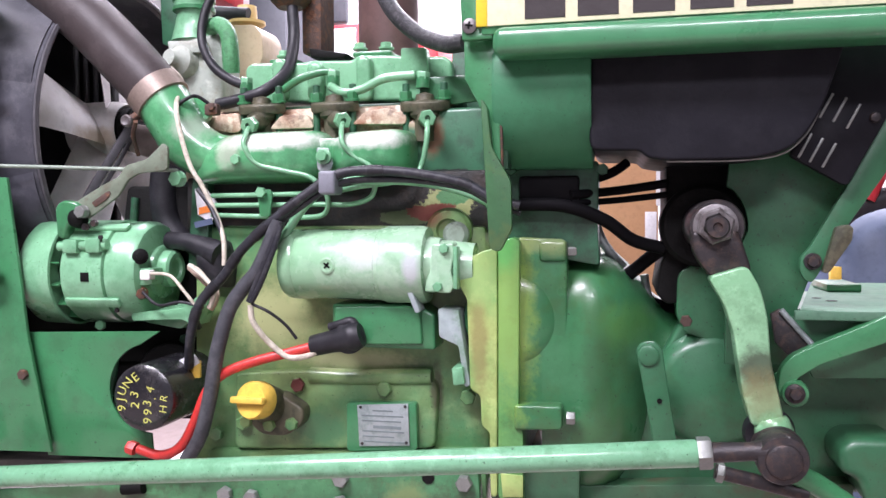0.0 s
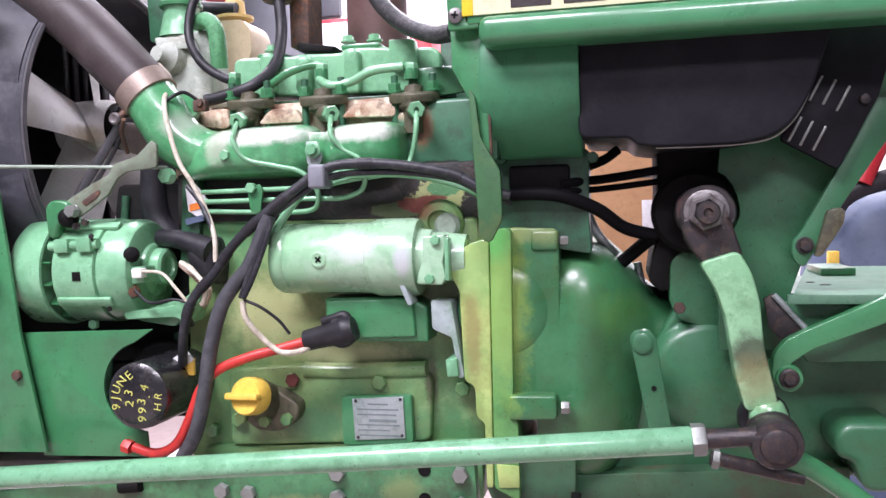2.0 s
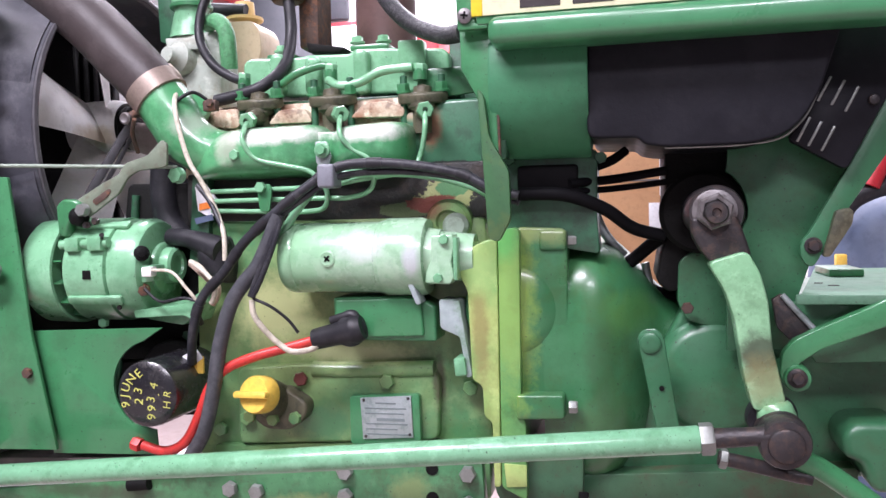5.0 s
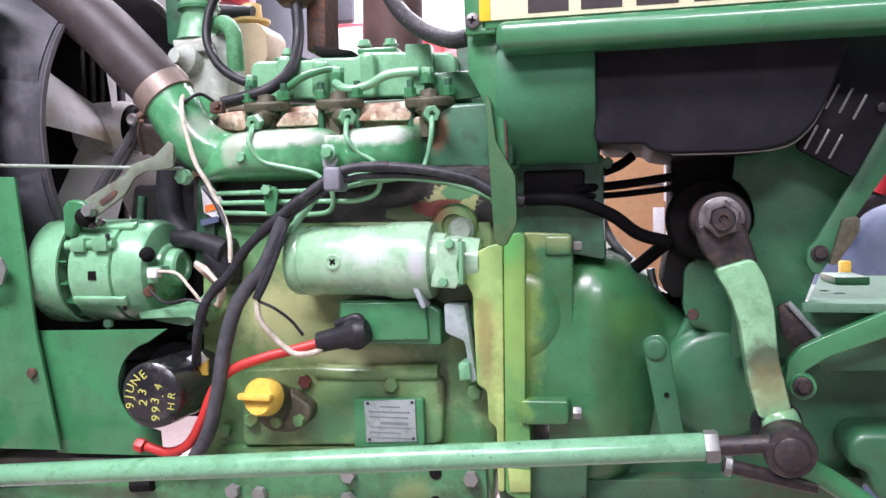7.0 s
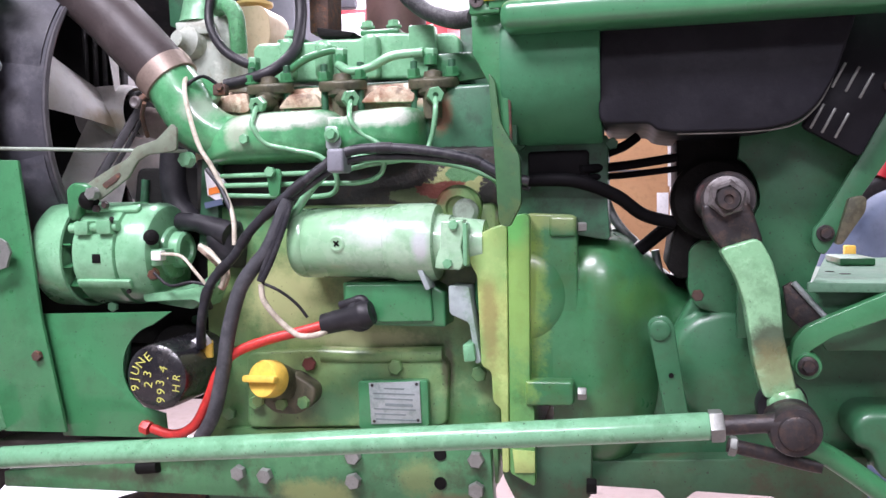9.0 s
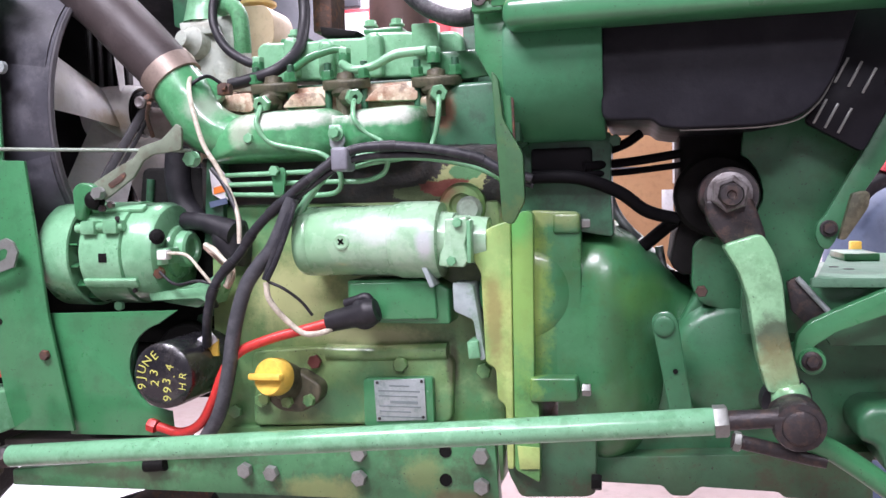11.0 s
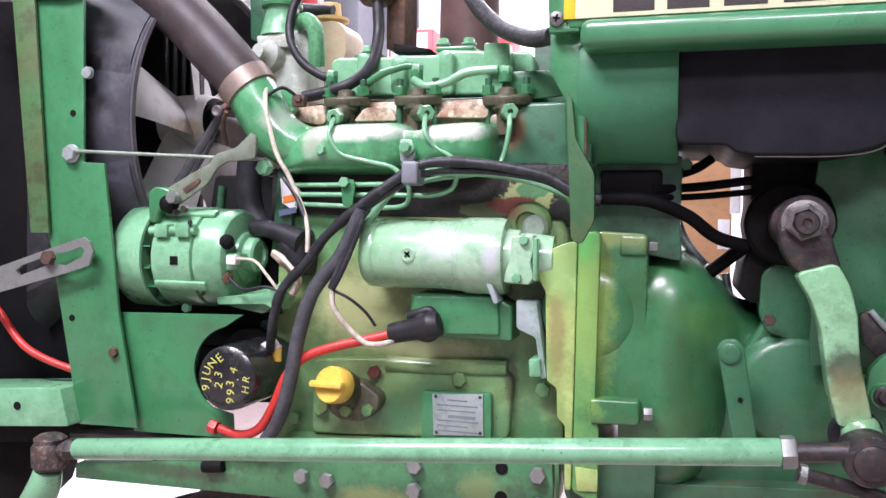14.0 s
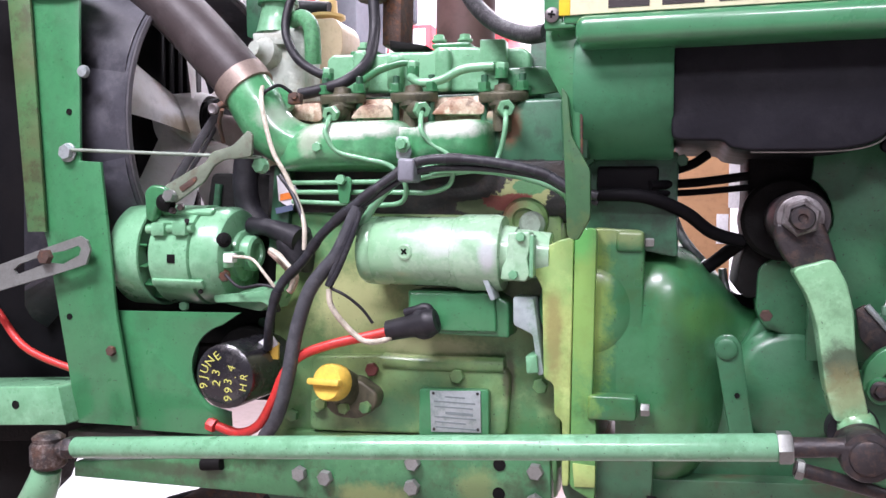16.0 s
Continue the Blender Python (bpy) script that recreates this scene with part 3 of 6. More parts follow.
for p in [(-0.3483, 1.06, 1.1364), (-0.3086, 1.06, 1.1355), (-0.4656, 1.06, 1.1311)]:
    bolt(p, cover, GREEN_PALE, 0.015, 0.009, washer=0.011, way=(0, 0, 1))
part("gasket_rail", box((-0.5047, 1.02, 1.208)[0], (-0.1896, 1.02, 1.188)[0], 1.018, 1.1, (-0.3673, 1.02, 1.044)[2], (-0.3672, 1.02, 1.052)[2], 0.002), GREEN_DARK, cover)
part("cover_plate", plate(rounded([(-0.2752, 1.1261), (-0.2397, 1.1254), (-0.2364, 1.0862), (-0.2743, 1.0874)], 0.003), 1.015, 0.02, 0.002), GREEN_PALE, cover)
part("bracket_plate", plate([(-0.2432, 1.082), (-0.1833, 1.083), (-0.162, 1.069), (-0.1621, 1.048), (-0.2005, 1.044), (-0.2474, 1.048)], 1.0, 0.008, 0.002), GREEN, cover)

mani = thing("intake_manifold", "glossy green cast intake manifold with open elbow", "intake manifold")
part("front_pod", pillow(rounded([(-0.5493, 0.9793), (-0.5072, 1.006), (-0.4703, 1.01), (-0.3707, 1.01), (-0.3576, 1), (-0.3566, 0.9564), (-0.3716, 0.9405), (-0.4797, 0.9408), (-0.5543, 0.9412)], 0.014), 0.915, 0.05), GREEN_GLOSS, mani)
part("rear_pod", pillow(rounded([(-0.3545, 0.993), (-0.3358, 1.006), (-0.2674, 1.009), (-0.248, 1.006), (-0.2429, 0.9957), (-0.244, 0.9528), (-0.2605, 0.9416), (-0.3443, 0.9459), (-0.355, 0.9564)], 0.014), 0.915, 0.05), GREEN_GLOSS, mani)
part("web", plate([(-0.3886, 0.999), (-0.3334, 0.9975), (-0.334, 0.9509), (-0.3893, 0.9489)], 0.938, 0.05, 0.004), GREEN_GLOSS, mani)
part("elbow", tube([(-0.6025, 0.955, 1.058), (-0.5857, 0.955, 1.033), (-0.5631, 0.955, 0.9994), (-0.5277, 0.96, 0.9786), (-0.4796, 0.965, 0.9763)], [0.037, 0.038, 0.036, 0.034, 0.028], 28), GREEN_GLOSS, mani)
part("side_boss", lathe((-0.5621, 0.97, 1.038), Vector((0.5, -0.5, 0.35)), [(-0.03, 0.024), (0.012, 0.022), (0.016, 0.018), (0.016, 0)], 24), GREEN_GLOSS, mani)
for p in ((-0.4742, 0.92, 0.9708), (-0.3523, 0.917, 0.9722)):
    bolt(p, mani, GREEN_PALE, 0.0125, 0.009, washer=0.0105)
part("tab", plate(rounded([(-0.364, 0.9838), (-0.3471, 0.9834), (-0.3412, 0.9629), (-0.3491, 0.9449), (-0.3629, 0.9561)], 0.003), 0.921, 0.003, 0.0008), ALLOY, mani, "bare grey strap tab")
part("flange_nut", hexagon((-0.5651, 0.93, 0.9475), FRONT, 0.019, 0.012, 5, 0.011), GREEN_PALE, mani)

# ---- injectors ----
def injector(x, y, z, nut, dark):
    inj = thing("fuel_injector", "greasy green injector with clamp flange and nut", "fuel injector", "injectors along the head")
    part("body", lathe((x, y, z - 0.055), (0, 0, 1), [(0, 0.014), (0.03, 0.014), (0.034, 0.02), (0.05, 0.02), (0.054, 0.013), (0.062, 0.012), (0.066, 0)], 20), OILY, inj)
    tilt = pose(0, 0, 0, -78, 0, 0)
    part("clamp_flange", plate(rounded([(-0.028, -0.014), (0, -0.024), (0.028, -0.014), (0.036, 0), (0.028, 0.014), (0, 0.024), (-0.028, 0.014), (-0.036, 0)], 0.009), 0, 0.014, 0.003, 3, Matrix.Translation((x, y, z)) @ tilt), OILY, inj)
    for sx in (-0.026, 0.026):
        part("stud", lathe((x + sx, y, z - 0.05), (0, 0, 1), [(0, 0.005), (0.072, 0.005), (0.074, 0)], 12), GREEN_DARK, inj)
        part("stud_nut", hexagon((x + sx, y, z + 0.001), (0, -0.2, 1), 0.015, 0.012, random.uniform(0, 60), 0.01), GREEN, inj)
    way = Vector(nut) - Vector((x, y, z - 0.025))
    part("inlet_neck", lathe((x, y, z - 0.025), way, [(0, 0.013), (way.length * 0.6, 0.011), (way.length, 0.008)], 16), OILY, inj)
    part("inlet_nut", hexagon(Vector(nut) - way.normalized() * 0.006, way, 0.02, 0.014, 10, hole=0.004), GREEN_PALE, inj)


for p, q, d in (((-0.4683, 0.985, 1.053), (-0.4643, 0.938, 1.018), True), ((-0.3613, 0.985, 1.052), (-0.3338, 0.938, 1.02), False), ((-0.2343, 0.985, 1.049), (-0.2219, 0.945, 1.02), False)):
    injector(*p, q, d)

# ---- fuel pipes ----
def pipe(points, r, material, label, name="fuel_pipe", category="fuel pipe", group="fuel pipes on the engine", segs=10, flat=1.0):
    return tagged(part(name, tube(points, r, segs, flat=flat), material), label, category, group)


pipe([(-0.464, 0.934, 1.014), (-0.4614, 0.918, 1.001), (-0.4608, 0.913, 0.987), (-0.4452, 0.918, 0.9649), (-0.4057, 0.918, 0.9545), (-0.3746, 0.918, 0.9473), (-0.36, 0.92, 0.9355), (-0.3505, 0.925, 0.918), (-0.3565, 0.93, 0.899), (-0.3821, 0.935, 0.8941), (-0.4363, 0.94, 0.8952), (-0.5255, 0.945, 0.8982)], 0.0034, GREEN_PALE, "thin pale green steel injector pipe beside manifold")
pipe([(-0.3325, 0.934, 1.016), (-0.3286, 0.918, 1.001), (-0.3247, 0.913, 0.9871), (-0.313, 0.918, 0.9728), (-0.2905, 0.918, 0.958), (-0.2846, 0.92, 0.9365), (-0.2931, 0.925, 0.9188), (-0.3216, 0.93, 0.9105), (-0.37, 0.935, 0.911), (-0.5253, 0.945, 0.9113)], 0.0034, GREEN_PALE, "thin pale green steel injector pipe beside manifold")
pipe([(-0.2212, 0.942, 1.016), (-0.2189, 0.932, 1.002), (-0.2205, 0.932, 0.986), (-0.2259, 0.935, 0.9649), (-0.2344, 0.93, 0.9468), (-0.2592, 0.925, 0.9384), (-0.3044, 0.925, 0.9334), (-0.3679, 0.93, 0.9257), (-0.525, 0.945, 0.9244)], 0.0034, GREEN_PALE, "thin pale green steel injector pipe beside manifold")
pipe([(-0.136, 0.965, 0.885), (-0.141, 0.95, 0.905), (-0.1525, 0.94, 0.916), (-0.1879, 0.935, 0.9291), (-0.2332, 0.925, 0.938), (-0.286, 0.915, 0.9399), (-0.3295, 0.91, 0.939), (-0.3583, 0.905, 0.9227), (-0.3856, 0.905, 0.8941), (-0.4112, 0.9, 0.8543)], 0.0055, GREEN_PALE, "pale green fuel hose bundled with cables", "fuel_hose", "fuel hose")
pipe([(-0.446, 1, 1.071), (-0.4178, 1, 1.087), (-0.3802, 1, 1.096), (-0.3679, 1, 1.089)], 0.0055, GREEN, "green fuel return hose between injectors", "return_hose", "fuel hose")
pipe([(-0.3704, 0.995, 1.075), (-0.3506, 0.985, 1.064), (-0.3224, 0.985, 1.067), (-0.2904, 0.985, 1.08), (-0.2472, 0.985, 1.083)], 0.0062, GREEN_PALE, "pale green fuel return hose between injectors", "return_hose", "fuel hose")
for p in ((-0.3679, 1, 1.087), (-0.2384, 0.99, 1.078), (-0.4981, 1, 1.083)):
    u = thing("banjo_union", "pale green banjo bolt on fuel return hose", "union", "fuel unions")
    part("barrel", lathe(Vector(p) - Vector((0, 0, 0.012)), (0, 0, 1), [(0, 0.009), (0.014, 0.009)], 16), GREEN, u)
    part("bolt_head", hexagon(p, (0.1, -0.1, 1), 0.016, 0.01, 20), GREEN_PALE, u)
clipb = thing("pipe_clip", "green pressed steel clip holding fuel pipes", "clip")
part("strap", plate(rounded([(-0.449, 0.9304), (-0.4306, 0.9316), (-0.4275, 0.9241), (-0.4319, 0.8952), (-0.4456, 0.8953), (-0.4484, 0.9192)], 0.003), 0.925, 0.004, 0.001), GREEN, clipb)
bolt((-0.4422, 0.924, 0.9273), clipb, GREEN_PALE, 0.013, 0.006)

# ---- starter motor ----
st = thing("starter_motor", "mottled silver green starter motor with fixing screw", "starter motor")
sy = 0.925
sc = (-0.3055, 0.925, 0.8331)
sx0, sx1, sx2, sx3, sx4 = (-0.405, 0.925, 0.8326)[0], (-0.3868, 0.925, 0.8327)[0], (-0.2676, 0.925, 0.8333)[0], (-0.2179, 0.925, 0.8335)[0], (-0.2069, 0.925, 0.8336)[0]
sr = 0.0453
part("body", lathe((sx0, sy, sc[2]), (1, 0, 0), [(0, 0), (0, sr * 0.9), (0.004, sr * 0.97), (0.01, sr), (sx1 - sx0, sr), (sx1 - sx0 + 0.0015, sr * 0.975), (sx1 - sx0 + 0.004, sr), (sx2 - sx0, sr)], 56), STARTER, st)
part("drive_housing", lathe((sx2 - 0.004, sy, sc[2]), (1, 0, 0), [(0, sr * 0.9), (0, sr * 1.05), (0.004, sr * 1.09), (sx3 - sx2, sr * 1.09), (sx3 - sx2 + 0.006, sr * 1.04), (sx3 - sx2 + 0.007, sr * 0.8), (sx4 - sx2 + 0.012, sr * 0.75)], 56), STARTER, st)
part("seam_band", lathe((sx2 - 0.01, sy, sc[2]), (1, 0, 0), [(0, sr * 1.0), (0.001, sr * 1.03), (0.006, sr * 1.03), (0.007, sr)], 56), STARTER, st)
part("nose_block", plate(rounded([(-0.2038, 0.8601), (-0.1768, 0.8615), (-0.1755, 0.8476), (-0.1799, 0.8268), (-0.1758, 0.8095), (-0.1815, 0.8003), (-0.2129, 0.8021), (-0.2113, 0.8161), (-0.2055, 0.828)], 0.003), 0.886, 0.05, 0.004, 3), STARTER, st)
part("nose_rib", box((-0.1762, 0.886, 1.152)[0], (-0.1707, 0.886, 1.152)[0], 0.88, 0.9, (-0.1751, 0.886, 0.8058)[2], (-0.1747, 0.886, 0.8578)[2], 0.002), GREEN_PALE, st)
for p in ((-0.1878, 0.885, 0.8551), (-0.1959, 0.885, 0.8084)):
    bolt(p, st, GREEN_PALE, 0.011, 0.005)
part("drain_tab", box((-0.2687, 0.885, 1.158)[0], (-0.253, 0.885, 1.157)[0], sy - sr * 0.8, sy - sr * 0.6, (-0.2637, 0.885, 0.8049)[2], (-0.2636, 0.885, 0.8077)[2], 0.001), GREEN, st)
part("nose_shaft", lathe((-0.2157, 0.925, 0.8321), (1, 0, 0), [(0, sr * 0.72), (0.03, sr * 0.7), (0.06, sr * 0.62)], 40), STARTER, st)
scr = part("fixing_screw", lathe(((-0.3361, 0.925, 0.8344)[0], sy - sr + 0.0006, sc[2] + 0.001), FRONT, [(-0.003, 0.0105), (0.0012, 0.0105), (0.0022, 0.008), (0.0016, 0.006), (0.0016, 0)], 24), STARTER, st)
for a in (0, 90):
    bm = box(-0.0045, 0.0045, -0.0006, 0.0006, -0.0011, 0.0011, 0)
    bmesh.ops.transform(bm, matrix=Matrix.Translation(((-0.3361, 0.925, 0.8344)[0], sy - sr - 0.0014, sc[2] + 0.001)) @ pose(0, 0, 0, 0, a + 40, 0), verts=bm.verts[:])
    part("cross_slot", bm, GREASE_SHADE, scr, smooth=False)
mount = thing("starter_mount", "green ledge casting with bare grey primer patch", "bracket")
part("ledge", plate(rounded([(-0.3428, 0.7822), (-0.2325, 0.7836), (-0.208, 0.7704), (-0.207, 0.726), (-0.3005, 0.7268), (-0.3418, 0.7362)], 0.004), 0.915, 0.06, 0.005, 3), GREEN, mount)
part("ledge_step", plate(rounded([(-0.3388, 0.78), (-0.225, 0.7823), (-0.2217, 0.7332), (-0.2909, 0.7312), (-0.3379, 0.7394)], 0.004), 0.909, 0.02, 0.003, 3), GREEN, mount)
part("strap", plate(rounded([(-0.2403, 0.8179), (-0.2346, 0.8182), (-0.2299, 0.8043), (-0.2193, 0.7769), (-0.225, 0.7752), (-0.2371, 0.804)], 0.003), 0.888, 0.03, 0.002), PRIMER, mount, "grey primed strap")
part("primer_web", plate(rounded([(-0.1998, 0.7807), (-0.1741, 0.779), (-0.1687, 0.7427), (-0.1598, 0.6855), (-0.1669, 0.6831), (-0.1744, 0.7342), (-0.1987, 0.7448)], 0.004), 0.902, 0.04, 0.003), PRIMER, mount, "bare grey primer patch")
part("foot", plate(rounded([(-0.1821, 0.7081), (-0.1679, 0.71), (-0.1652, 0.6877), (-0.1801, 0.6858)], 0.003), 0.895, 0.05, 0.003), GREEN_PALE, mount)

# ---- flywheel flange and bell housing ----
bell = thing("clutch_housing", "green cast clutch housing with lime overspray flange", "clutch housing")
bx0, bx1, bx2, bx3, bx4, bx5, bx6 = (-0.1602, 0.92, 0.7124)[0], (-0.1289, 0.92, 0.7133)[0], (-0.1007, 0.92, 0.7142)[0], (-0.0433, 0.92, 0.7159)[0], (0.0153, 0.93, 0.716)[0], (0.056, 0.95, 0.7138)[0], (0.1009, 0.97, 0.7117)[0]
bz = (-0.1189, 0.95, 0.7012)[2]
part("engine_flange", plate(rounded([(-0.1714, 0.8338), (-0.1587, 0.8442), (-0.1405, 0.8525), (-0.1252, 0.856), (-0.1266, 0.5497), (-0.135, 0.5491), (-0.136, 0.6296), (-0.1458, 0.6361), (-0.147, 0.6744), (-0.1596, 0.6809), (-0.1632, 0.7923), (-0.1729, 0.8095)], 0.006), 0.9, 0.2, 0.011, 4), LIME, bell, "lime yellow overspray flange")
part("housing_flange", plate(rounded([(-0.1238, 0.8601), (-0.108, 0.8682), (-0.0977, 0.8648), (-0.0999, 0.6487), (-0.0944, 0.6282), (-0.0947, 0.5344), (-0.1252, 0.5498)], 0.005), 0.898, 0.22, 0.011, 4), LIME_GREEN, bell)
part("housing_face", plate(rounded([(-0.103, 0.8679), (-0.0448, 0.865), (-0.0421, 0.8404), (-0.0424, 0.6581), (-0.0451, 0.6357), (-0.0554, 0.6318), (-0.1039, 0.6322)], 0.006), 0.915, 0.22, 0.003, 3), BELLGREEN, bell)
part("round_boss", lathe((-0.1117, 0.925, 0.7659), (0, -1, 0), [(-0.01, 0.062), (0.008, 0.057), (0.013, 0.05), (0.017, 0.035), (0.018, 0)], 48), BELLGREEN, bell)
part("bolt_ear", plate(rounded([(-0.1046, 0.6655), (-0.0499, 0.6666), (-0.0472, 0.6633), (-0.0471, 0.64), (-0.0511, 0.637), (-0.1046, 0.6356)], 0.004), 0.892, 0.05, 0.005, 3), BELLGREEN, bell)
part("top_ear", box((-0.0761, 0.93, 1.157)[0], (-0.0427, 0.93, 1.155)[0], 0.910, 0.96, (-0.0458, 0.93, 0.8383)[2], (-0.0458, 0.93, 0.864)[2], 0.005, 3), BELLGREEN, bell)
bolt((-0.0421, 0.9, 0.6513), bell, STEEL, 0.014, 0.01, way=(1, 0, 0))
bolt((-0.0417, 0.93, 0.8508), bell, STEEL, 0.014, 0.01, way=(1, 0, 0))
by = 1.09
bm = lathe((bx3 - 0.03, 0, 0), (1, 0, 0), [(0, 0.1755), (0.03, 0.1755), (0.036, 0.177), (0.045, 0.179), (0.058, 0.18), (0.072, 0.177), (0.088, 0.168), (0.104, 0.15), (0.12, 0.128), (0.134, 0.105), (0.15, 0.088), (0.175, 0.08), (0.21, 0.078), (0.5, 0.078)], 96)
for v in bm.verts:
    a = math.atan2(v.co.z, v.co.y)
    k = (abs(math.cos(a)) ** 4 + abs(math.sin(a)) ** 4) ** -0.25
    v.co.y, v.co.z = by + v.co.y * k, bz + v.co.z * k * (0.83 if v.co.z > 0 else 0.93)
part("bell_body", bm, BELLGREEN, bell)
part("foot", plate(rounded([(-0.1393, 0.587), (-0.0267, 0.594), (-0.029, 0.5196), (-0.0385, 0.5145), (-0.1216, 0.5091), (-0.1372, 0.5403)], 0.008), 0.915, 0.28, 0.006), STAINED, bell)
bolt((-0.0338, 0.915, 0.534), bell, GREASE_SHADE, 0.017, 0.012, way=(1, 0, 0))
part("overspray_strip", plate([(-0.1218, 0.5803), (-0.0942, 0.5792), (-0.0943, 0.5528), (-0.1192, 0.5512)], 0.8955, 0.003, 0.001), LIME, bell)
# Added dark backing that closes the bright gap behind the bell.
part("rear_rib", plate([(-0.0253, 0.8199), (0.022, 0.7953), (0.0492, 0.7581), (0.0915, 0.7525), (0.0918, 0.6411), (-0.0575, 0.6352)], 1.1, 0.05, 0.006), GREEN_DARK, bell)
strap = thing("support_strap", "green flat steel strap bolted to clutch housing", "strap")
# The darker gearbox green stands in for the shadow on the strap.
part("bar", plate(rounded([(0.0383, 0.7358), (0.0448, 0.744), (0.0609, 0.7457), (0.0686, 0.7366), (0.0869, 0.6159), (0.0612, 0.6145)], 0.008), 0.903, 0.008, 0.002), GEARGREEN, strap)
part("bolt", lathe((0.0531, 0.903, 0.7287), FRONT, [(0, 0.0125), (0.0025, 0.012), (0.004, 0.009), (0.0035, 0.004), (0.0035, 0)], 22), GEARGREEN, strap)
dark_hole((0.0655, 0.9025, 0.6756), strap, 0.003)

# ---- gearbox side, steering plate ----
gb = thing("gearbox_housing", "dark green gearbox side casting with bolts", "gearbox")
part("casting", plate(rounded([(0.0779, 0.73), (0.1018, 0.7735), (0.179, 0.7832), (0.2378, 0.7793), (0.3634, 0.7712), (0.3661, 0.562), (0.008, 0.5358), (0.0151, 0.6187)], 0.02), 0.975, 0.3, 0.02, 5), GEARGREEN, gb)
part("round_cover", lathe((0.1326, 0.972, 0.6776), FRONT, [(0, 0.074), (0.008, 0.071), (0.016, 0.065), (0.02, 0.058), (0.022, 0)], 56), GEARGREEN, gb)
part("lower_casting", plate(rounded([(-0.0439, 0.5544), (0.2871, 0.5776), (0.2886, 0.5147), (0.2346, 0.51), (0.2253, 0.5174), (0.1913, 0.5173), (0.1849, 0.5236), (0.0953, 0.5247), (0.0809, 0.5122), (0.061, 0.512), (0.0502, 0.524), (-0.0368, 0.5243)], 0.004), 0.945, 0.28, 0.006), STAINED, gb)
part("pump_body", plate(rounded([(0.2604, 0.6267), (0.2749, 0.6416), (0.3266, 0.6429), (0.3276, 0.5641), (0.2932, 0.5617), (0.2812, 0.596), (0.2636, 0.6013)], 0.012), 0.9, 0.08, 0.01, 4), GEARGREEN, gb)

frame_plate = thing("steering_side_plate", "large green steel side plate with round opening", "side plate")
part("plate_sheet", plate([(0.146, 0.9624), (0.1883, 0.9666), (0.2127, 0.9874), (0.2368, 1.0093), (0.2728, 1.0017), (0.2911, 0.9501), (0.2819, 0.9246), (0.2419, 0.8473), (0.2325, 0.8146), (0.2206, 0.7803), (0.2149, 0.7188), (0.141, 0.7165), (0.1429, 0.8337), (0.1517, 0.8497), (0.1604, 0.8604), (0.166, 0.8736), (0.1665, 0.8835), (0.1639, 0.8974), (0.1582, 0.9107), (0.1506, 0.9213), (0.1424, 0.9268)], 0.93, 0.01, 0.0015), GEARGREEN, frame_plate)
part("casting_lobe", plate(rounded([(0.0894, 0.821), (0.1051, 0.8334), (0.1292, 0.8382), (0.1473, 0.8329), (0.1543, 0.7313), (0.097, 0.749), (0.0876, 0.7708)], 0.008), 0.957, 0.05, 0.003, 3), GEARGREEN, frame_plate)
bolt((0.0981, 0.944, 0.7656), frame_plate, RUSTY, 0.013, 0.006)
brace = thing("diagonal_brace", "green diagonal flat brace with dark bolt", "brace")
part("bar", plate(rounded([(0.3067, 1.0007), (0.346, 0.9994), (0.3241, 0.965), (0.2689, 0.8812), (0.2373, 0.8242), (0.2314, 0.8159), (0.2237, 0.819), (0.2182, 0.8305), (0.2193, 0.8445), (0.2281, 0.8547), (0.2741, 0.9376)], 0.004), 0.905, 0.01, 0.002), GEARGREEN, brace)
bolt((0.2316, 0.904, 0.8402), brace, DARKSTEEL, 0.012, 0.007, 0.0095)
part("tip", plate(rounded([(0.2538, 0.8788), (0.2665, 0.8819), (0.2718, 0.8775), (0.2702, 0.8637), (0.2473, 0.8278), (0.2403, 0.8278)], 0.003), 0.895, 0.012, 0.002), OILY, brace)
step = thing("foot_platform", "pale green worn steel platform plate with block", "platform")
flat = Matrix.Rotation(radians(-90), 4, "X")
part("top_sheet", plate([(0.2146, 0.885), (0.75, 0.885), (0.75, 1.31), (0.3139, 1.30)], -0.7866, 0.006, 0.001, turn=flat), STEPGREEN, step)
part("front_lip", box(0.209, 0.75, 0.879, 0.8865, 0.7765, 0.7872, 0.0015), STEPGREEN, step)
part("apron", plate([(0.2073, 0.7765), (0.349, 0.7792), (0.3499, 0.7118), (0.2342, 0.7078), (0.2087, 0.752)], 0.905, 0.006, 0.001), GEARGREEN, step)
part("block", box(0.2978, 0.3424, 1.1283, 1.2183, 0.7868, 0.7975, 0.002), GREEN, step)
for p, r in (((0.2645, 1.0347, 0.7866), 0.0055), ((0.2745, 1.0001, 0.7866), 0.0065)):
    part("hole", lathe(p, (0, 0, 1), [(-0.002, r), (0.0006, r), (0.0006, 0)], 14), GREASE_SHADE, step)

# steering arm
# Steering box body serves as a shadow plate; the opening's dark is its colour.
sbox = thing("steering_box", "black steering box doubling as shade behind side plate", "steering box")
part("body", plate(rounded([(0.0748, 0.961), (0.1814, 0.9587), (0.1822, 0.8319), (0.1499, 0.7938), (0.0767, 0.7823), (0.0631, 0.7962), (0.0685, 0.8313), (0.0765, 0.8524), (0.0717, 0.8803), (0.075, 0.9012)], 0.006), 0.965, 0.15, 0.006), GREASE_SHADE, sbox)
part("side_cover", lathe((0.117, 0.97, 0.8801), FRONT, [(0, 0.05), (0.02, 0.05), (0.025, 0.045), (0.025, 0)], 32), GREASE_SHADE, sbox)
